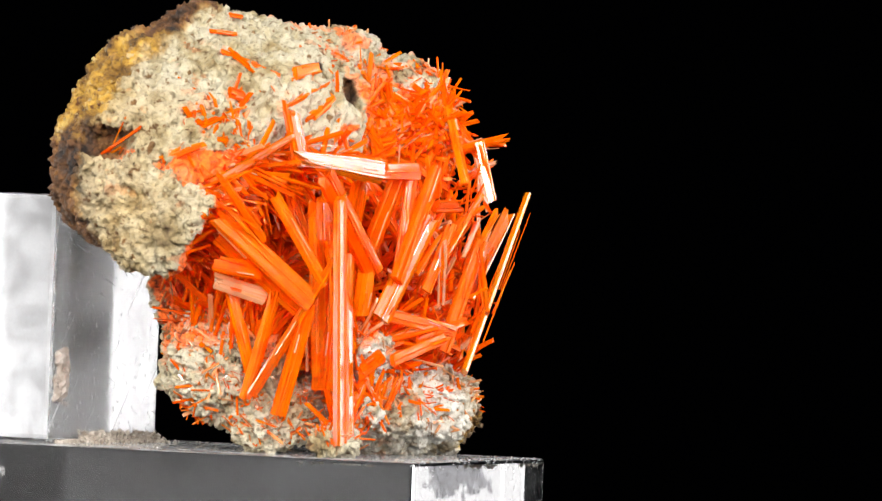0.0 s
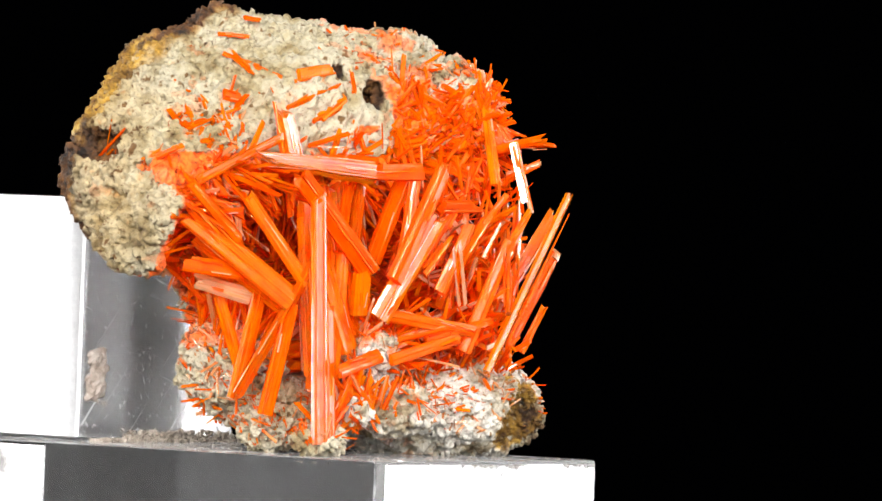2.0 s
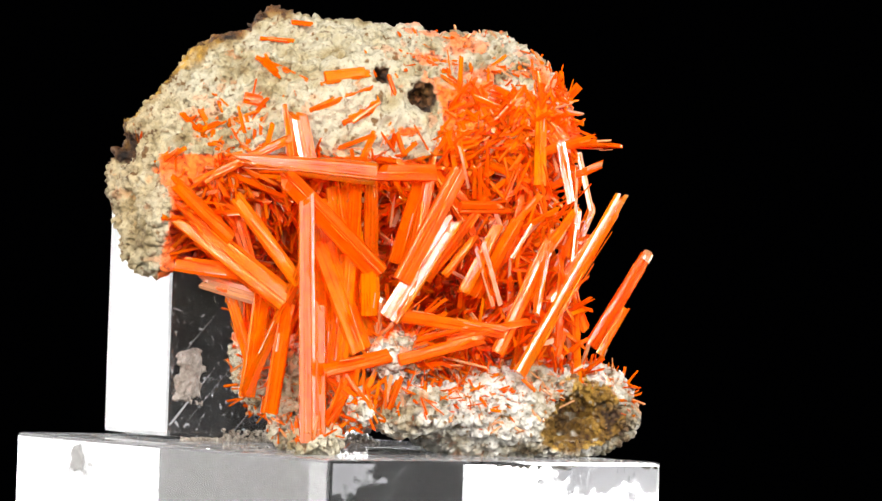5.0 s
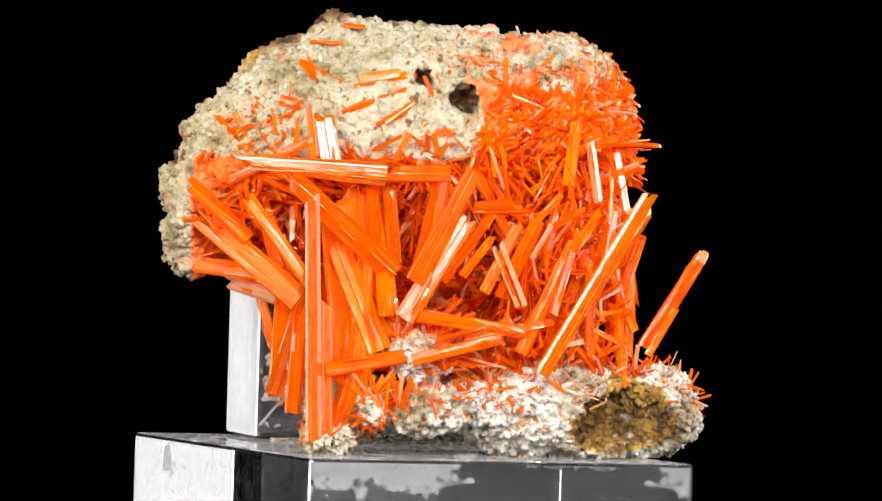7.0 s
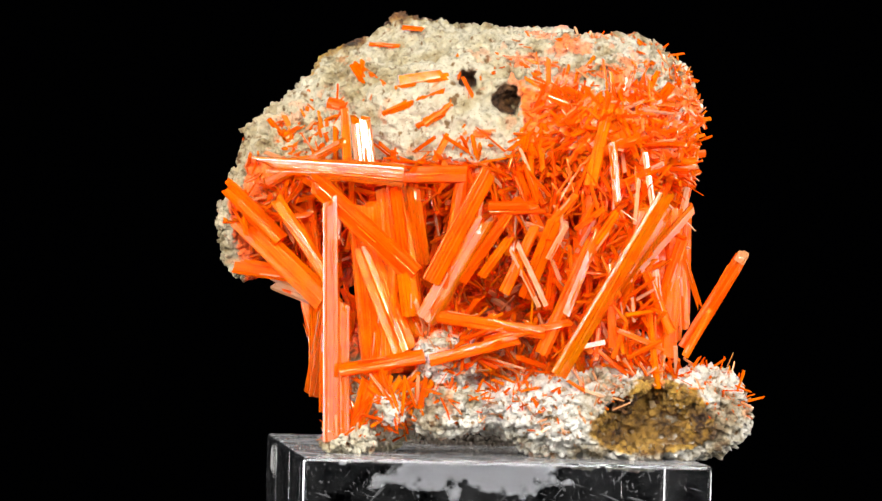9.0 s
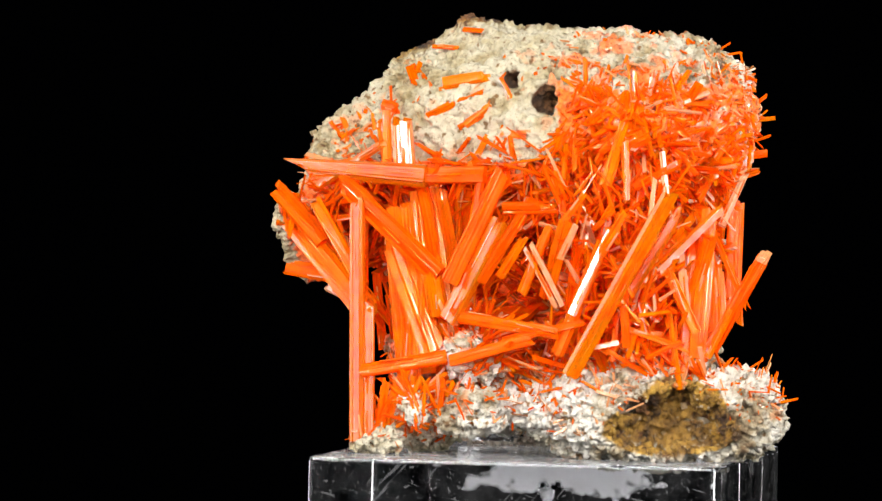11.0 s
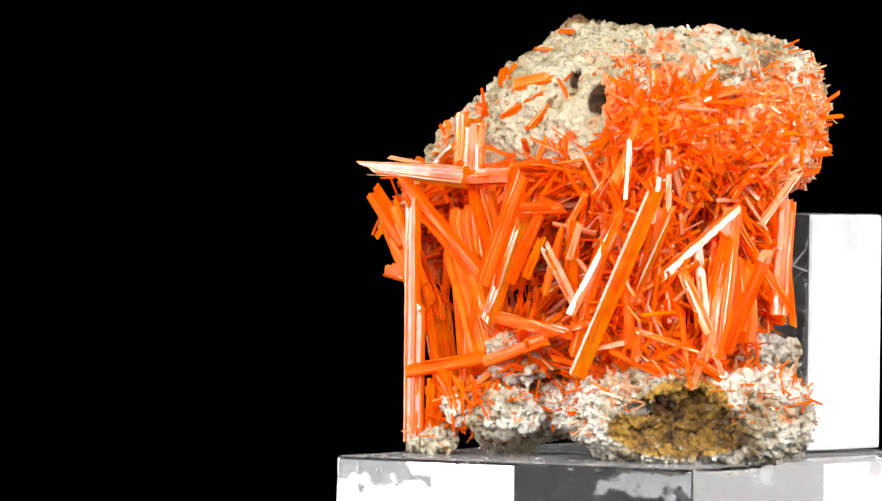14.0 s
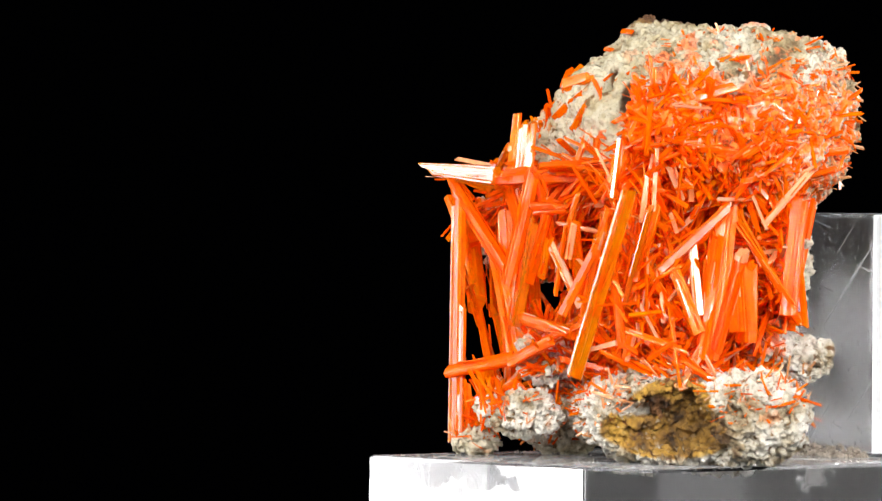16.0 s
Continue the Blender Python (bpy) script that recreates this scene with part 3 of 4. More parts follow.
def crystal(a, b, w, mat=None, label="", d=None, face=None, taper=0.08):
    vs, fs, uv = bundle(a, b, w, d or w * rng.uniform(0.4, 0.75), face, taper)
    me = mesh_from("crystal", (np.array(vs) * MM).tolist(), fs, mat or ORANGE, uv)
    overgrow(np.asarray(a, float), np.asarray(b, float), w)
    return part("crystal", me, specimen, label)


def on_rock(x, z):
    """The front of the rock (y, mm) at that place of the cap."""
    near = np.hypot(vx - x, vz - z) < 0.6
    return vy[near].min()


# the crystals that stand out, foot to tip in mm
crystal((-20.9, 5.5, 1.5), (-21.7, 5.6, 31.9), 2.1, SHINY, label="long upright striated orange prism", d=1.6, face=(0.0, -1, 0))
crystal((-19.3, 5.5, 1.4), (-19.7, 5.7, 18.8), 1.5, SHINY, d=1.3, face=(0.1, -1, 0))
crystal((-12.6, 6.8, 34.9), (-30.3, 4.7, 36.1), 3.0, SHINY, label="long level orange prism under the cap", d=1.8, face=(0.4, -0.9, -0.14), taper=0.45)
crystal((-4.6, 7.6, 35.2), (-13.4, 7.2, 35.0), 2.2, d=1.5, face=(0.3, -1, 0.2))
crystal((-11.4, 8.6, 22.6), (-24.6, 5.8, 34.6), 2.8)
crystal((-10.0, 8.6, 17.0), (-2.3, 7.4, 29.6), 2.9, SHINY)
crystal((-12.0, 10.0, 17.5), (-12.6, 8.6, 23.4), 2.6)
crystal((-23.0, 9.0, 19.0), (-35.4, 13.2, 29.0), 3.4)
crystal((-22.0, 11.0, 18.0), (-32.8, 15.3, 26.8), 2.8)
crystal((-13.8, 12.4, 24.0), (-14.4, 9.2, 33.8), 1.7)
crystal((-11.4, 12.6, 24.0), (-12.3, 9.6, 34.0), 1.9, SHINY, d=1.3, face=(0.2, -1, 0))
crystal((-26.6, 14.8, 7.4), (-21.5, 6.2, 24.0), 1.5, SHINY, d=1.0, face=(-0.1, -1, 0.1))
crystal((-19.4, 13.6, 35.5), (-20.6, 14.6, 42.3), 2.9, SHINY, d=1.6, face=(0.3, -1, 0.1))
crystal((-21.6, 12.8, 35.5), (-22.6, 14.0, 43.4), 1.3)
crystal((-33.4, 14.8, 33.4), (-22.2, 12.6, 39.1), 1.2, SHINY)
crystal((-1.6, 7.0, 31.0), (5.0, 8.2, 31.2), 1.7)
crystal((7.2, 8.9, 10.4), (20.4, 9.7, 33.2), 2.3, SHINY, label="long leaning striated orange prism", d=1.4, face=(0.68, -0.73, 0.12))
crystal((12.3, 13.1, 19.4), (20.3, 12.6, 31.0), 1.8, SHINY)
crystal((16.6, 22.0, 18.0), (19.8, 22.1, 28.2), 1.9)
crystal((14.0, 15.2, 22.0), (20.6, 23.3, 31.6), 1.3, SHINY)
crystal((14.0, 15.2, 22.0), (15.2, 27.0, 31.2), 1.1)
crystal((20.3, 21.8, 14.0), (27.4, 21.6, 25.6), 1.9, label="free-standing orange prism with a broken white tip", d=1.6)
crystal((19.0, 20.2, 16.0), (15.0, 17.6, 25.6), 1.6)
crystal((13.7, 18.3, 41.6), (13.7, 11.8, 38.3), 1.0, MILKY)
crystal((12.8, 11.8, 39.5), (13.9, 10.4, 32.0), 1.3, SHINY)
crystal((11.0, 14.0, 38.4), (17.0, 10.4, 40.2), 1.2)
crystal((12.6, 15.0, 34.0), (19.3, 14.8, 37.1), 1.1)
crystal((13.0, 12.4, 16.4), (18.6, 18.8, 13.8), 0.8)
crystal((13.2, 12.6, 14.0), (13.0, 11.0, 24.4), 1.2)
crystal((-10.0, 8.4, 12.4), (-19.6, 3.6, 10.4), 1.9)
crystal((-25.4, 19.4, 13.0), (-25.8, 18.0, 22.6), 1.2)
crystal((15.0, 35.6, 17.6), (16.0, 26.0, 31.2), 1.6)
crystal((13.0, 35.0, 18.0), (13.0, 38.0, 32.4), 2.0)
crystal((17.0, 21.8, 14.5), (17.0, 23.0, 28.0), 2.3)
crystal((17.0, 27.5, 15.0), (17.0, 27.5, 25.2), 3.2)
crystal((15.0, 14.2, 25.0), (16.2, 15.4, 31.6), 1.3)

crystal((-26.0, 16.5, 7.0), (-25.2, 12.4, 20.4), 2.2)
crystal((-23.8, 13.0, 5.0), (-22.8, 9.2, 18.4), 2.0)
crystal((12.2, 36.0, 16.5), (12.6, 36.0, 26.0), 1.2)
crystal((-25.0, 16.0, 9.0), (-28.4, 17.0, 20.0), 1.6)
crystal((-16.5, 11.4, 8.0), (-15.2, 10.8, 25.0), 4.2, d=1.2)
crystal((-13.0, 10.4, 13.0), (-18.6, 9.8, 26.2), 3.4, d=1.2)
crystal((-18.4, 7.0, 3.0), (-14.4, 6.4, 11.6), 1.6)
crystal((-18.6, 6.6, 3.0), (-16.6, 5.0, 9.4), 1.1)
crystal((-8.0, 13.0, 24.0), (-5.6, 9.6, 35.0), 2.2)
crystal((2.0, 12.0, 20.0), (6.4, 8.6, 29.6), 2.0)
crystal((4.6, 10.4, 13.0), (11.0, 9.8, 27.0), 1.8)
crystal((20.8, 19.8, 13.0), (24.2, 19.4, 19.0), 1.0)

crystal((27.05, 21.6, 25.0), (27.7, 21.6, 26.1), 1.6, MILKY, "broken white tip", d=1.5)

crystal((-16.2, 12, 10), (-18.6, 11.3, 31.4), 5.5, d=1.4, face=(0.2, -1, 0.1))
crystal((-12.8, 12.2, 14.6), (-15.7, 12, 33.6), 4.5, d=1.4, face=(0.1, -1, -0.1))
crystal((-21.8, 7.6, 21.1), (-29.9, 9.1, 31.8), 1.8)
crystal((-29.6, 11.1, 26.6), (-37, 11.2, 33.5), 2.6, d=1.4)
crystal((-28.5, 12.2, 22.4), (-36.1, 13.2, 23.3), 2.2, d=1.2)
crystal((-25.7, 13.9, 19.4), (-32.1, 16.5, 21.3), 2.2, MILKY)
crystal((-8.9, 6.9, 21.7), (-1.7, 6.9, 35.5), 2.4, d=1.4, face=(0.2, -1, 0.1))
crystal((-7.6, 8, 21), (-5.2, 7.7, 35.4), 1.6)
crystal((-5.3, 8.2, 21.8), (2.2, 7.7, 32.4), 1.5)
crystal((5.3, 9.4, 15.6), (-8.8, 8.5, 17.4), 1.7)
crystal((-8.9, 7.4, 11.9), (2.2, 8.2, 14.8), 1.6)
crystal((-2.4, 8.9, 14.5), (8.4, 9.6, 17), 1.1)
crystal((5.8, 8.4, 24.8), (8.2, 8, 29.1), 0.9, MILKY)
crystal((5, 10.8, 19), (1.8, 8.1, 26.7), 0.7, MILKY)
crystal((4.1, 10.8, 18.8), (0.9, 8.1, 26.1), 0.6, MILKY)
crystal((-0.1, 9.5, 20.5), (4, 8.8, 29), 1.6)
crystal((-2.9, 8.8, 22.5), (0.9, 8.1, 27.5), 1.2)
crystal((9.6, 10.1, 24.2), (14.1, 9.9, 30.6), 1.3)
crystal((5.8, 8.4, 29), (9.2, 8.1, 32.9), 0.9)
crystal((13.6, 32.4, 34.2), (17.3, 39.3, 36.6), 2.6, d=1.0)
crystal((15.2, 37, 42.8), (18.5, 42.1, 43.5), 1.0)
crystal((15, 35.3, 38.1), (18.3, 40.4, 39), 1.1)
crystal((11.5, 16.8, 45.2), (15.4, 25.5, 36.4), 2.6, d=1.0, face=(0.8, -0.6, 0.3))
crystal((14.5, 19.3, 42.9), (16.4, 24.4, 37.1), 1.4)
crystal((10.1, 11.7, 34), (11.4, 16, 44.5), 1.6)
crystal((8.5, 6.5, 17.9), (11.5, 10.7, 28.4), 1.2, SHINY, d=0.8, face=(0.7, -0.7, 0))
crystal((14.9, 13.2, 22.2), (16.1, 14.4, 31.3), 1.0, SHINY)
crystal((13.4, 13.7, 21.1), (17, 20.6, 28.1), 0.7)
crystal((13.9, 14.2, 21.4), (16.7, 18.9, 24.4), 0.5)
crystal((17.4, 24.5, 31.1), (19.7, 33.3, 18.8), 0.8)
crystal((16.8, 34.2, 28.2), (17.4, 35.4, 17.1), 1.0)
crystal((17.3, 33, 18.4), (17, 34.5, 33), 2.4, d=1.0)
crystal((18.4, 26.4, 16.3), (18.1, 25.8, 25.2), 3.6, d=1.2, face=(0.9, -0.4, 0))
crystal((17.6, 29.3, 29.5), (17.6, 35.6, 36.2), 1.0, MILKY)
crystal((17.2, 20.9, 18.2), (16.3, 20.2, 27.2), 1.3, MILKY)
crystal((18.2, 21.8, 12.8), (18.3, 24.1, 31.4), 2.8, d=1.2, face=(0.9, -0.4, 0))
crystal((15.1, 18.6, 39.2), (20.7, 14.5, 39.4), 1.6)
crystal((9.7, 20.8, 37.7), (13.1, 18.3, 40), 1.9, SHINY)
crystal((16.2, 15.3, 38.4), (17.8, 14.2, 30.7), 0.8, MILKY)
crystal((15.1, 16.2, 35.5), (18.9, 13.9, 37), 0.7, MILKY)
crystal((18, 21.5, 47.1), (15.2, 22.4, 43.8), 1.2)
# those that lie on the face of the cap
for (xa, za), (xb, zb), w in (((-16.4, 47.0), (-10.3, 48.0), 1.6),
                              ((-18.4, 42.8), (-10.5, 45.8), 0.9),
                              ((-13.0, 41.8), (-9.4, 44.4), 1.3),
                              ((-14, 41.3), (-10.2, 43), 0.8),
                              ((-26.3, 44.3), (-23.8, 43.8), 1.5),
                              ((-24, 49.5), (-18.5, 46.6), 0.6),
                              ((-22.8, 52), (-18.6, 51.8), 0.5),
                              ((-22.8, 49.8), (-21.6, 46.5), 0.7),
                              ((-23.6, 49.2), (-22, 47.4), 1.2),
                              ((-18.6, 54.2), (-15.8, 54), 0.7),
                              ((-17, 46.2), (-12, 47.2), 0.5)):
    crystal((xa, on_rock(xa, za) + 0.1, za), (xb, on_rock(xb, zb) + 0.1, zb), w, d=w * 0.6)


PIT = np.array([-3.1, 19.0, 44.8])


# crystals that crowd on the walls of the cavity and over the flank of the cap
def crowd(where, count, length, width, stand, bias, milky=0.1, keep=None, spray=1, fan=0.3):
    """Random crystals rooted on the rock where the mask holds, in sprays of near-parallel blades; stand: how upright they are; keep: test of the tip."""
    out, spots = [], np.flatnonzero(where)
    while len(out) < count:
        i = rng.choice(spots)
        side = rng.normal(0, 1, 3)
        side -= lie[i] * side.dot(lie[i])
        lead = lie[i] * stand * rng.uniform(0.3, 1.4) + side / np.linalg.norm(side) * rng.uniform(0.4, 1.0) + np.array(bias)
        lead /= np.linalg.norm(lead)
        size = rng.uniform(0.7, 1.2)
        for _ in range(1 if spray == 1 else rng.integers(spray // 2, spray + 1)):
            way = lead + rng.normal(0, fan, 3) * (spray > 1)
            way /= np.linalg.norm(way)
            l = (length[0] + (length[1] - length[0]) * rng.random() ** 1.6) * size
            slip = rng.normal(0, 0.8, 3) * (spray > 1)
            foot = verts[i] + slip - lie[i] * (slip.dot(lie[i]) + 0.5)
            tip = foot + way * l
            near_pit = min(math.hypot(*(foot + (tip - foot) * k - PIT)[[0, 2]]) for k in (0, 0.33, 0.67, 1))
            if near_pit < 3.4 and foot[1] < 26 or min(tip[2], foot[2]) < 1.2 or (keep and not keep(*tip)):
                continue
            out.append((foot - way * 0.8, tip, rng.uniform(*width) * (0.6 + 0.4 * l / length[1]), rng.random() < milky))
    return out[:count]


def in_body(x, y, z):
    """True inside the specimen's overall outline, so that no needle sticks far out of it."""
    cap_in = ((x + 11) / 31) ** 2 + ((y - 31) / 19) ** 2 + ((z - 42) / 13.5) ** 2 < 1
    mid_in = ((x - 2) / 20) ** 2 + ((y - 23) / 17.5) ** 2 < 1 and 10 < z < 38
    left_in = x > -36.5 + max(0, 30 - z) * 0.9 and -40 < x < -5 and 7 < y < 34 and 16 < z < 38 and z > 18 + (-28 - x) * 0.5
    side_in = ((x - 7) / 13.5) ** 2 + ((y - 24) / 15) ** 2 + ((z - 42) / 12) ** 2 < 1
    return cap_in or mid_in or left_in or side_in


def off_cap(x, y, z):
    return in_body(x, y, z) and not (x < -4 and z > 39.5)


foot_front = (vz > 1.5) & (vz < 13) & (vx > -12) & (nrm[:, 1] < 0.2) & (pocket < 0.1) & (wild > -0.2)
nest = (vx > -31.5) & (vx < -24) & (vz > 35.5) & (vz < 43) & (vy < 27) & (nrm[:, 1] < 0)
streaks = (vx > -25) & (vx < -19) & (vz > 47) & (vz < 53) & (nrm[:, 1] < 0)
bouquet = (vx > -22) & (vx < -10) & (vy < 13) & (vz < 11) & (vz > 1)
shoulder = (vx > 6) & (vy > 30) & (vz > 34) & (vz < 50)
crest = (vz > 43.5 - wild) & (vx > -5) & (nrm[:, 1] < 0.5)
rim = (pocket < 0.1) & (vz > 6) & (vz < 16) & (vx > -12) & (nrm[:, 2] > 0.05) & (vy < 34)
lip = (vx < -24) & (vz < 33) & (vz > 19) & (vy < 30) & (nrm[:, 2] < 0.3) & (nrm[:, 0] > -0.5)
low_left = (vx < -12) & (vz < 16) & (vz > 2) & (vy < 32)
cap = (vz > 34) & (vx < 6) & (vx > -32) & (vy < 32) & (nrm[:, 1] < -0.35) & (nrm[:, 2] < 0.6)
# part of the milky share in cave and flank paints white glints as pale needles
big = (crowd(cave & (vy > 14), 80, (6, 15), (0.8, 2.2), 1.0, (0, -0.3, 0.1), 0.06, in_body, 3, 0.25)
       + crowd(flank_r, 80, (3, 8), (0.9, 2.2), 0.24, (0, 0, 0), 0.03, off_cap, 4, 0.25))
def thicket(count, low, high, length, width, lead, spread):
    """Crystals that grow through one another in the hollow's mouth, from feet between two corners."""
    out = []
    while len(out) < count:
        foot = rng.uniform(low, high)
        way = np.array(lead) + rng.normal(0, spread, 3)
        tip = foot + way / np.linalg.norm(way) * rng.uniform(*length)
        if in_body(*tip) and in_body(*foot):
            out.append((foot, tip, rng.uniform(*width), rng.random() < 0.16))
    return out


big += thicket(26, (3, 13, 13), (14, 22, 26), (4, 9), (0.8, 1.8), (0.25, -0.3, 0.7), 0.35)
small = (thicket(420, (2, 12, 12), (16, 24, 34), (2, 6), (0.25, 0.9), (0.2, -0.2, 0.6), 0.6)
         + crowd(nest, 140, (1, 3.6), (0.3, 0.9), 0.15, (0, 0, 0), 0.15, None, 6, 0.3)
         + crowd(streaks, 26, (1, 3), (0.25, 0.6), 0.08, (0.1, 0, -0.2), 0.0, None, 5, 0.3)
         + crowd(cave, 3400, (1.6, 8), (0.22, 1.1), 0.8, (0, -0.2, 0.05), 0.18, in_body, 8, 0.22)
         + crowd(flank_r, 3000, (1.2, 4.6), (0.25, 1.1), 0.26, (0, 0, 0), 0.10, off_cap, 12, 0.22)
         + crowd(bouquet, 110, (2, 6), (0.35, 1.2), 0.5, (0.1, -0.1, 0.9), 0.12, lambda x, y, z: x > -20.5 and y > 4, 6)
         + crowd(shoulder, 900, (0.8, 2.6), (0.2, 0.6), 0.2, (0, 0, 0), 0.45, None, 4, 0.3)
         + crowd(foot_front, 620, (0.5, 2.0), (0.18, 0.5), 0.12, (0, 0, 0), 0.72, None, 4, 0.5)
         + crowd(crest, 900, (0.6, 2.4), (0.2, 0.6), 0.15, (0, 0, 0), 0.35, None, 4, 0.35)
         + crowd(rim, 1300, (0.6, 3.2), (0.18, 0.6), 0.35, (0, 0, 0), 0.35, None, 5)
         + crowd(lip, 460, (1.4, 5), (0.3, 1.0), 0.3, (0.2, -0.1, 0), 0.15, in_body, 6)
         + crowd(low_left, 1150, (0.7, 3.0), (0.16, 0.55), 0.25, (0, 0, 0), 0.25, None, 5)
         + crowd(cap, 90, (0.8, 2.6), (0.25, 0.7), 0.02, (0, 0, 0), 0.05, None, 4))
for foot, tip, w, pale in big:
    crystal(foot, tip, w, MILKY if pale else ORANGE, taper=rng.uniform(0.05, 0.5))
small += overgrowth
for pale in (False, True):
    vs, fs, uv = [], [], []
    for foot, tip, w, milk in small:
        if milk == pale:
            v2, f2, u2 = prism(foot, tip, w, w * rng.uniform(0.3, 0.8), rng.uniform(0, 3.1), 4 if rng.random() < 0.6 else 5, rng.uniform(0.7, 1.0), 0.7)
            n = len(vs)
            vs.extend(v2)
            fs.extend(tuple(i + n for i in f) for f in f2)
            uv.extend(u2)
    part("crystal_crust", mesh_from("crystal_crust", (np.array(vs) * MM).tolist(), fs, MILKY if pale else ORANGE, uv), specimen, kind="stuff",
         label="pale broken needles, partly in place of white glints" if pale else "dense orange needle crust")


# ---------------------------------------------------------------- crumbs, adhesive and painted reflections on the blocks
def crumbs(name, label, count, place, size, mat):
    vs, fs = [], []
    cube = np.array([(x, y, z) for x in (-1, 1) for y in (-1, 1) for z in (-1, 1)], float)
    quad = [(0, 1, 3, 2), (4, 6, 7, 5), (0, 4, 5, 1), (2, 3, 7, 6), (0, 2, 6, 4), (1, 5, 7, 3)]
    for _ in range(count):
        r = rng.uniform(*size)
        p = np.array(place()) + (0, 0, r * 0.4)
        q = cube * r * rng.uniform(0.5, 1.0, 3) * rng.uniform(0.7, 1.0, (8, 1))
        turn = np.array(Euler(rng.uniform(0, 6.2, 3)).to_matrix())
        n = len(vs)
        vs += ((q @ turn.T) * MM + p * MM).tolist()
        fs += [tuple(i + n for i in f) for f in quad]
    me = mesh_from(name, vs, fs, mat)
    return tagged(new(name, me), label, "dust", kind="stuff")


def top_z(x, y):
    """Height of the block's tilted top, mm."""
    p = BASE_FRAME.inverted() @ Vector((x * MM, y * MM, 0))
    return (BASE_FRAME @ Vector((p.x, p.y, 0))).z / MM


def by_post():
    u = rng.uniform(2, 30)
    v = -abs(rng.normal(0, 1.3))
    p = POST_FRAME @ Vector((u * MM, v * MM, 0))
    return p.x / MM, p.y / MM, top_z(p.x / MM, p.y / MM) + max(0, rng.uniform(0, 1.4) + v * 0.6) * (u > 8)


dust = crumbs("rock_crumbs", "grey-brown rock crumbs piled against the upright block", 900, by_post, (0.10, 0.34), DUST)


def face_film(name, frame_at, w, h, ragged, mat, label, seed, thick=0.25, hung=False):
    """A thin ragged film on an upright face: its frame has x along the face, y out of it, z up (mm)."""
    n, m = 150, 72
    x, z = np.meshgrid(np.linspace(-0.5, 0.5, n), np.linspace(-0.5, 0.5, m), indexing="ij")
    p = np.stack([x.ravel() * w, np.zeros(n * m), z.ravel() * h], 1)
    r = np.maximum(np.abs(x.ravel()) * 2, np.abs(z.ravel()) * 2)
    if hung:
        r = np.sqrt((x.ravel() * 1.9) ** 2 + np.maximum(0, 0.35 - z.ravel()) ** 2 * 1.1)
    level = 0.72 - r + fbm(p + seed * 17.0, 3.0 / min(w, h), 4, seed) * ragged
    on = level > 0
    p[:, 1] = np.clip(level * 2, 0.05, 1) * thick
    ids = np.arange(n * m).reshape(n, m)
    q = np.stack([ids[:-1, :-1], ids[1:, :-1], ids[1:, 1:], ids[:-1, 1:]], -1).reshape(-1, 4)
    q = q[on[q].all(1)]
    used = np.unique(q)
    back = -np.ones(n * m, dtype=int)
    back[used] = np.arange(len(used))
    f = back[q]
    front, rear = p[used], p[used] * (1, 0, 1)
    k = len(used)
    count = {}
    for face in f:
        for a, b in zip(face, np.roll(face, -1)):
            count[(a, b)] = 1
    side = [(a, a + k, b + k, b) for a, b in count if (b, a) not in count]
    vs = [tuple(frame_at @ Vector(v * MM)) for v in np.r_[front, rear]]
    me = mesh_from(name, vs, [tuple(a) for a in f] + [tuple(a[::-1] + k) for a in f] + side, mat, smooth=True)
    fade = np.clip(level[used] * (6 if hung else 2.2), 0.03, 0.85 if mat != PUTTY else 1.0)
    attr = me.attributes.new("film", "FLOAT", "POINT")
    attr.data.foreach_set("value", np.r_[fade, fade].astype(np.float32))
    return tagged(new(name, me), label, "residue")


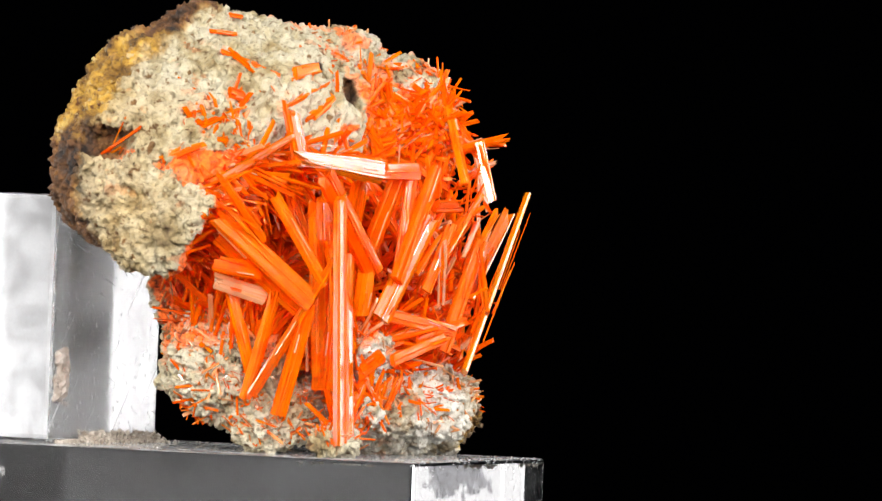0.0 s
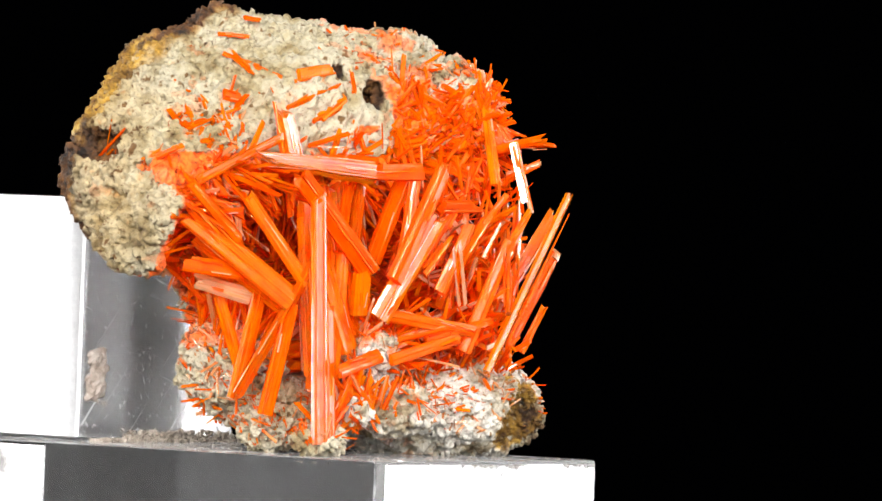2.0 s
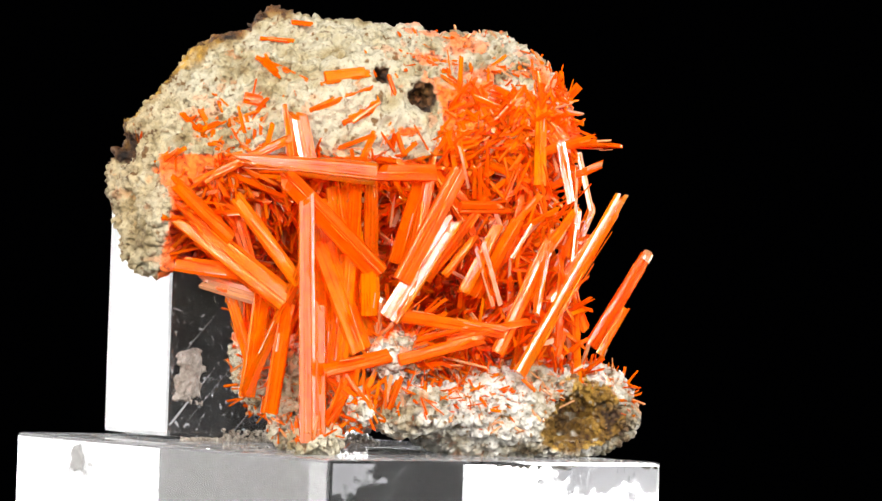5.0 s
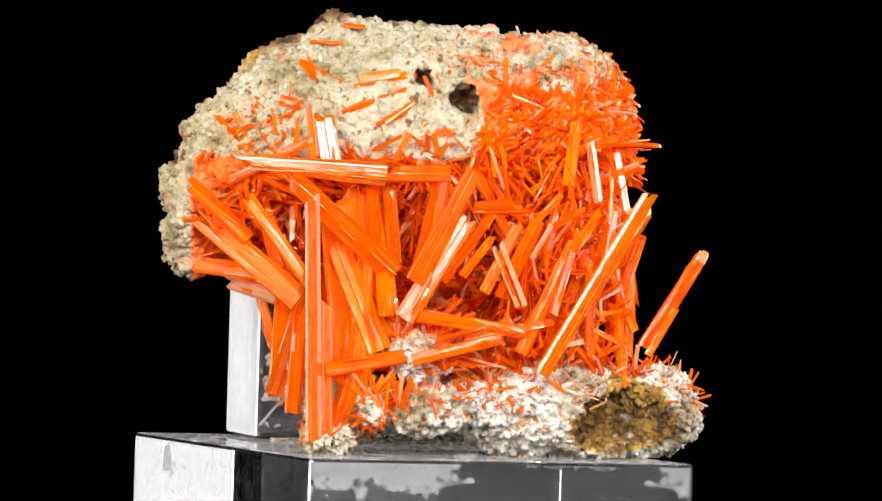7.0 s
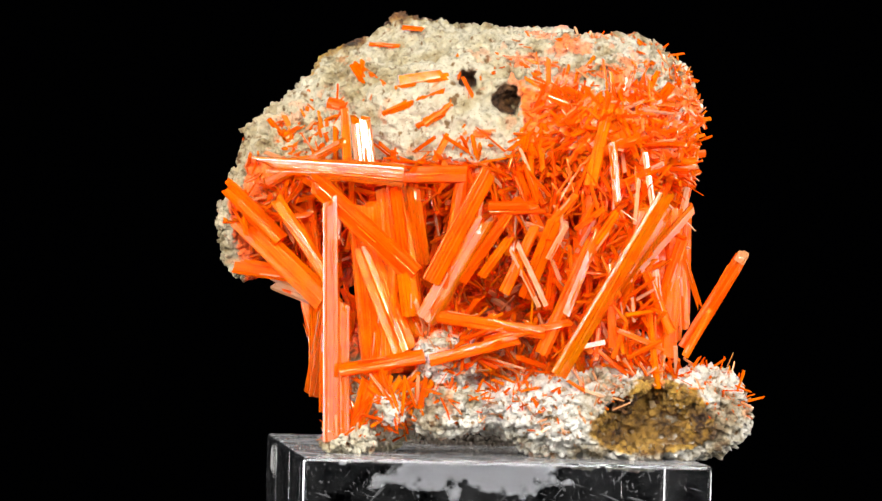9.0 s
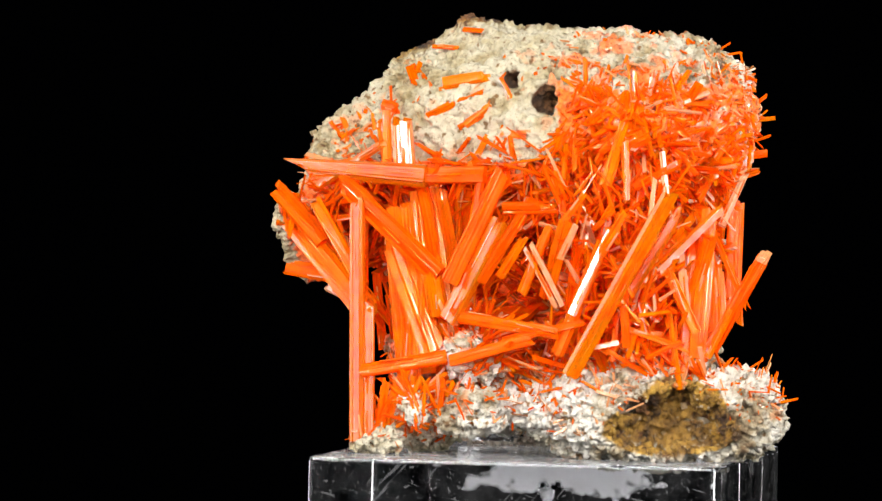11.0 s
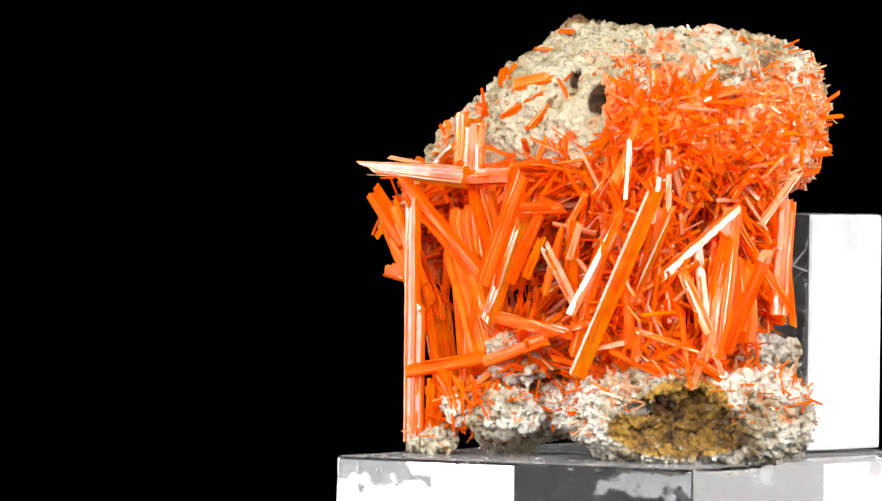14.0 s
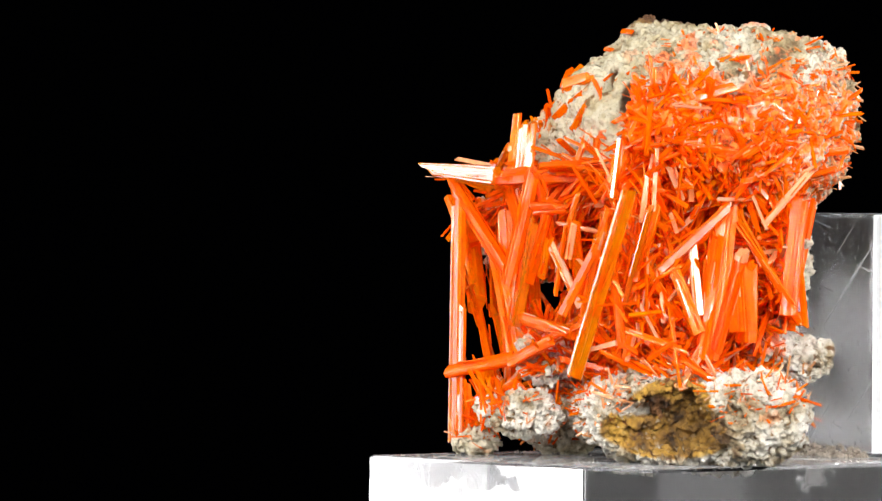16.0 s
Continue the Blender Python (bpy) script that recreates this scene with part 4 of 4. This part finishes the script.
back_face = BASE_FRAME @ pose(0.024, 0.0715 + 0.0001, -0.0040)
left_face = BASE_FRAME @ pose(-0.0001, 0.057, -0.0030, 0, 0, 90)
post_face = POST_FRAME @ pose(0.0028, -0.0001, 0.0078, 0, 0, 180)
# the first two paint reflections as films, the third is real adhesive
face_films = [face_film("putty_and_reflection", back_face, 36, 7.5, 0.36, CLOUD_REFLECTION, "white film that paints a cloudy reflection on the back of the block", 3, hung=True),
          face_film("putty_and_reflection", left_face, 8, 5.5, 0.5, SIDE_REFLECTION, "grey film that paints a soft reflection on the side of the block", 8),
          face_film("putty_and_reflection", post_face, 5.4, 9.5, 0.35, PUTTY, "brown-grey lump of adhesive stuck to the upright block", 12, 0.9)]


def on_edge():
    k = rng.integers(0, 3)
    drop = -abs(rng.normal(0, 0.6)) - 0.1
    if k == 0:
        p = Vector((rng.uniform(0.5, 50), -0.03, drop))
    elif k == 1:
        p = Vector((50.73, rng.uniform(0.5, 71), drop))
    else:
        p = Vector((rng.uniform(0.5, 50), rng.uniform(0.2, 2.2), 0.0))
    p = BASE_FRAME @ (p * MM)
    return p.x / MM, p.y / MM, p.z / MM


def on_top():
    u, v = rng.uniform(1, 49), rng.uniform(1, 69)
    p = BASE_FRAME @ Vector((u * MM, v * MM, 0))
    return p.x / MM, p.y / MM, p.z / MM


specks = crumbs("dust_specks", "fine pale dust lying on the acrylic block", 500, on_top, (0.03, 0.11), DUST)

edge_dust = crumbs("edge_dust", "white specks along the chipped edge of the acrylic block", 200, on_edge, (0.02, 0.07), SMEAR_DUST)


# ---------------------------------------------------------------- everything turns on the turntable
TURN = [(0.0, 50.93), (0.5, 47.4), (1.0, 43.8), (1.5, 40.4), (2.0, 36.8), (2.5, 33.45), (3.0, 29.9), (3.5, 26.5), (4.0, 23.1), (4.75, 17.6), (5.6, 11.3),
        (6.5, 4.3), (7.0, 0.1), (7.5, -3.65), (8.0, -7.4), (8.5, -11.05), (9.0, -14.9), (9.8, -20.6), (10.6, -26.3), (11.5, -32.6), (12.0, -36.2),
        (12.5, -39.8), (13.0, -43.5), (13.5, -47.25), (14.0, -50.95), (14.5, -54.65), (15.0, -58.45), (15.5, -62.3), (16.0, -66.4)]


def motions():
    rows = [(t, pose(0, 0, 0, 0, 0, a)) for t, a in TURN]
    for thing in (base_block, post_block, specimen, dust, specks, edge_dust, *face_films):
        walk(thing, rows)


motions()
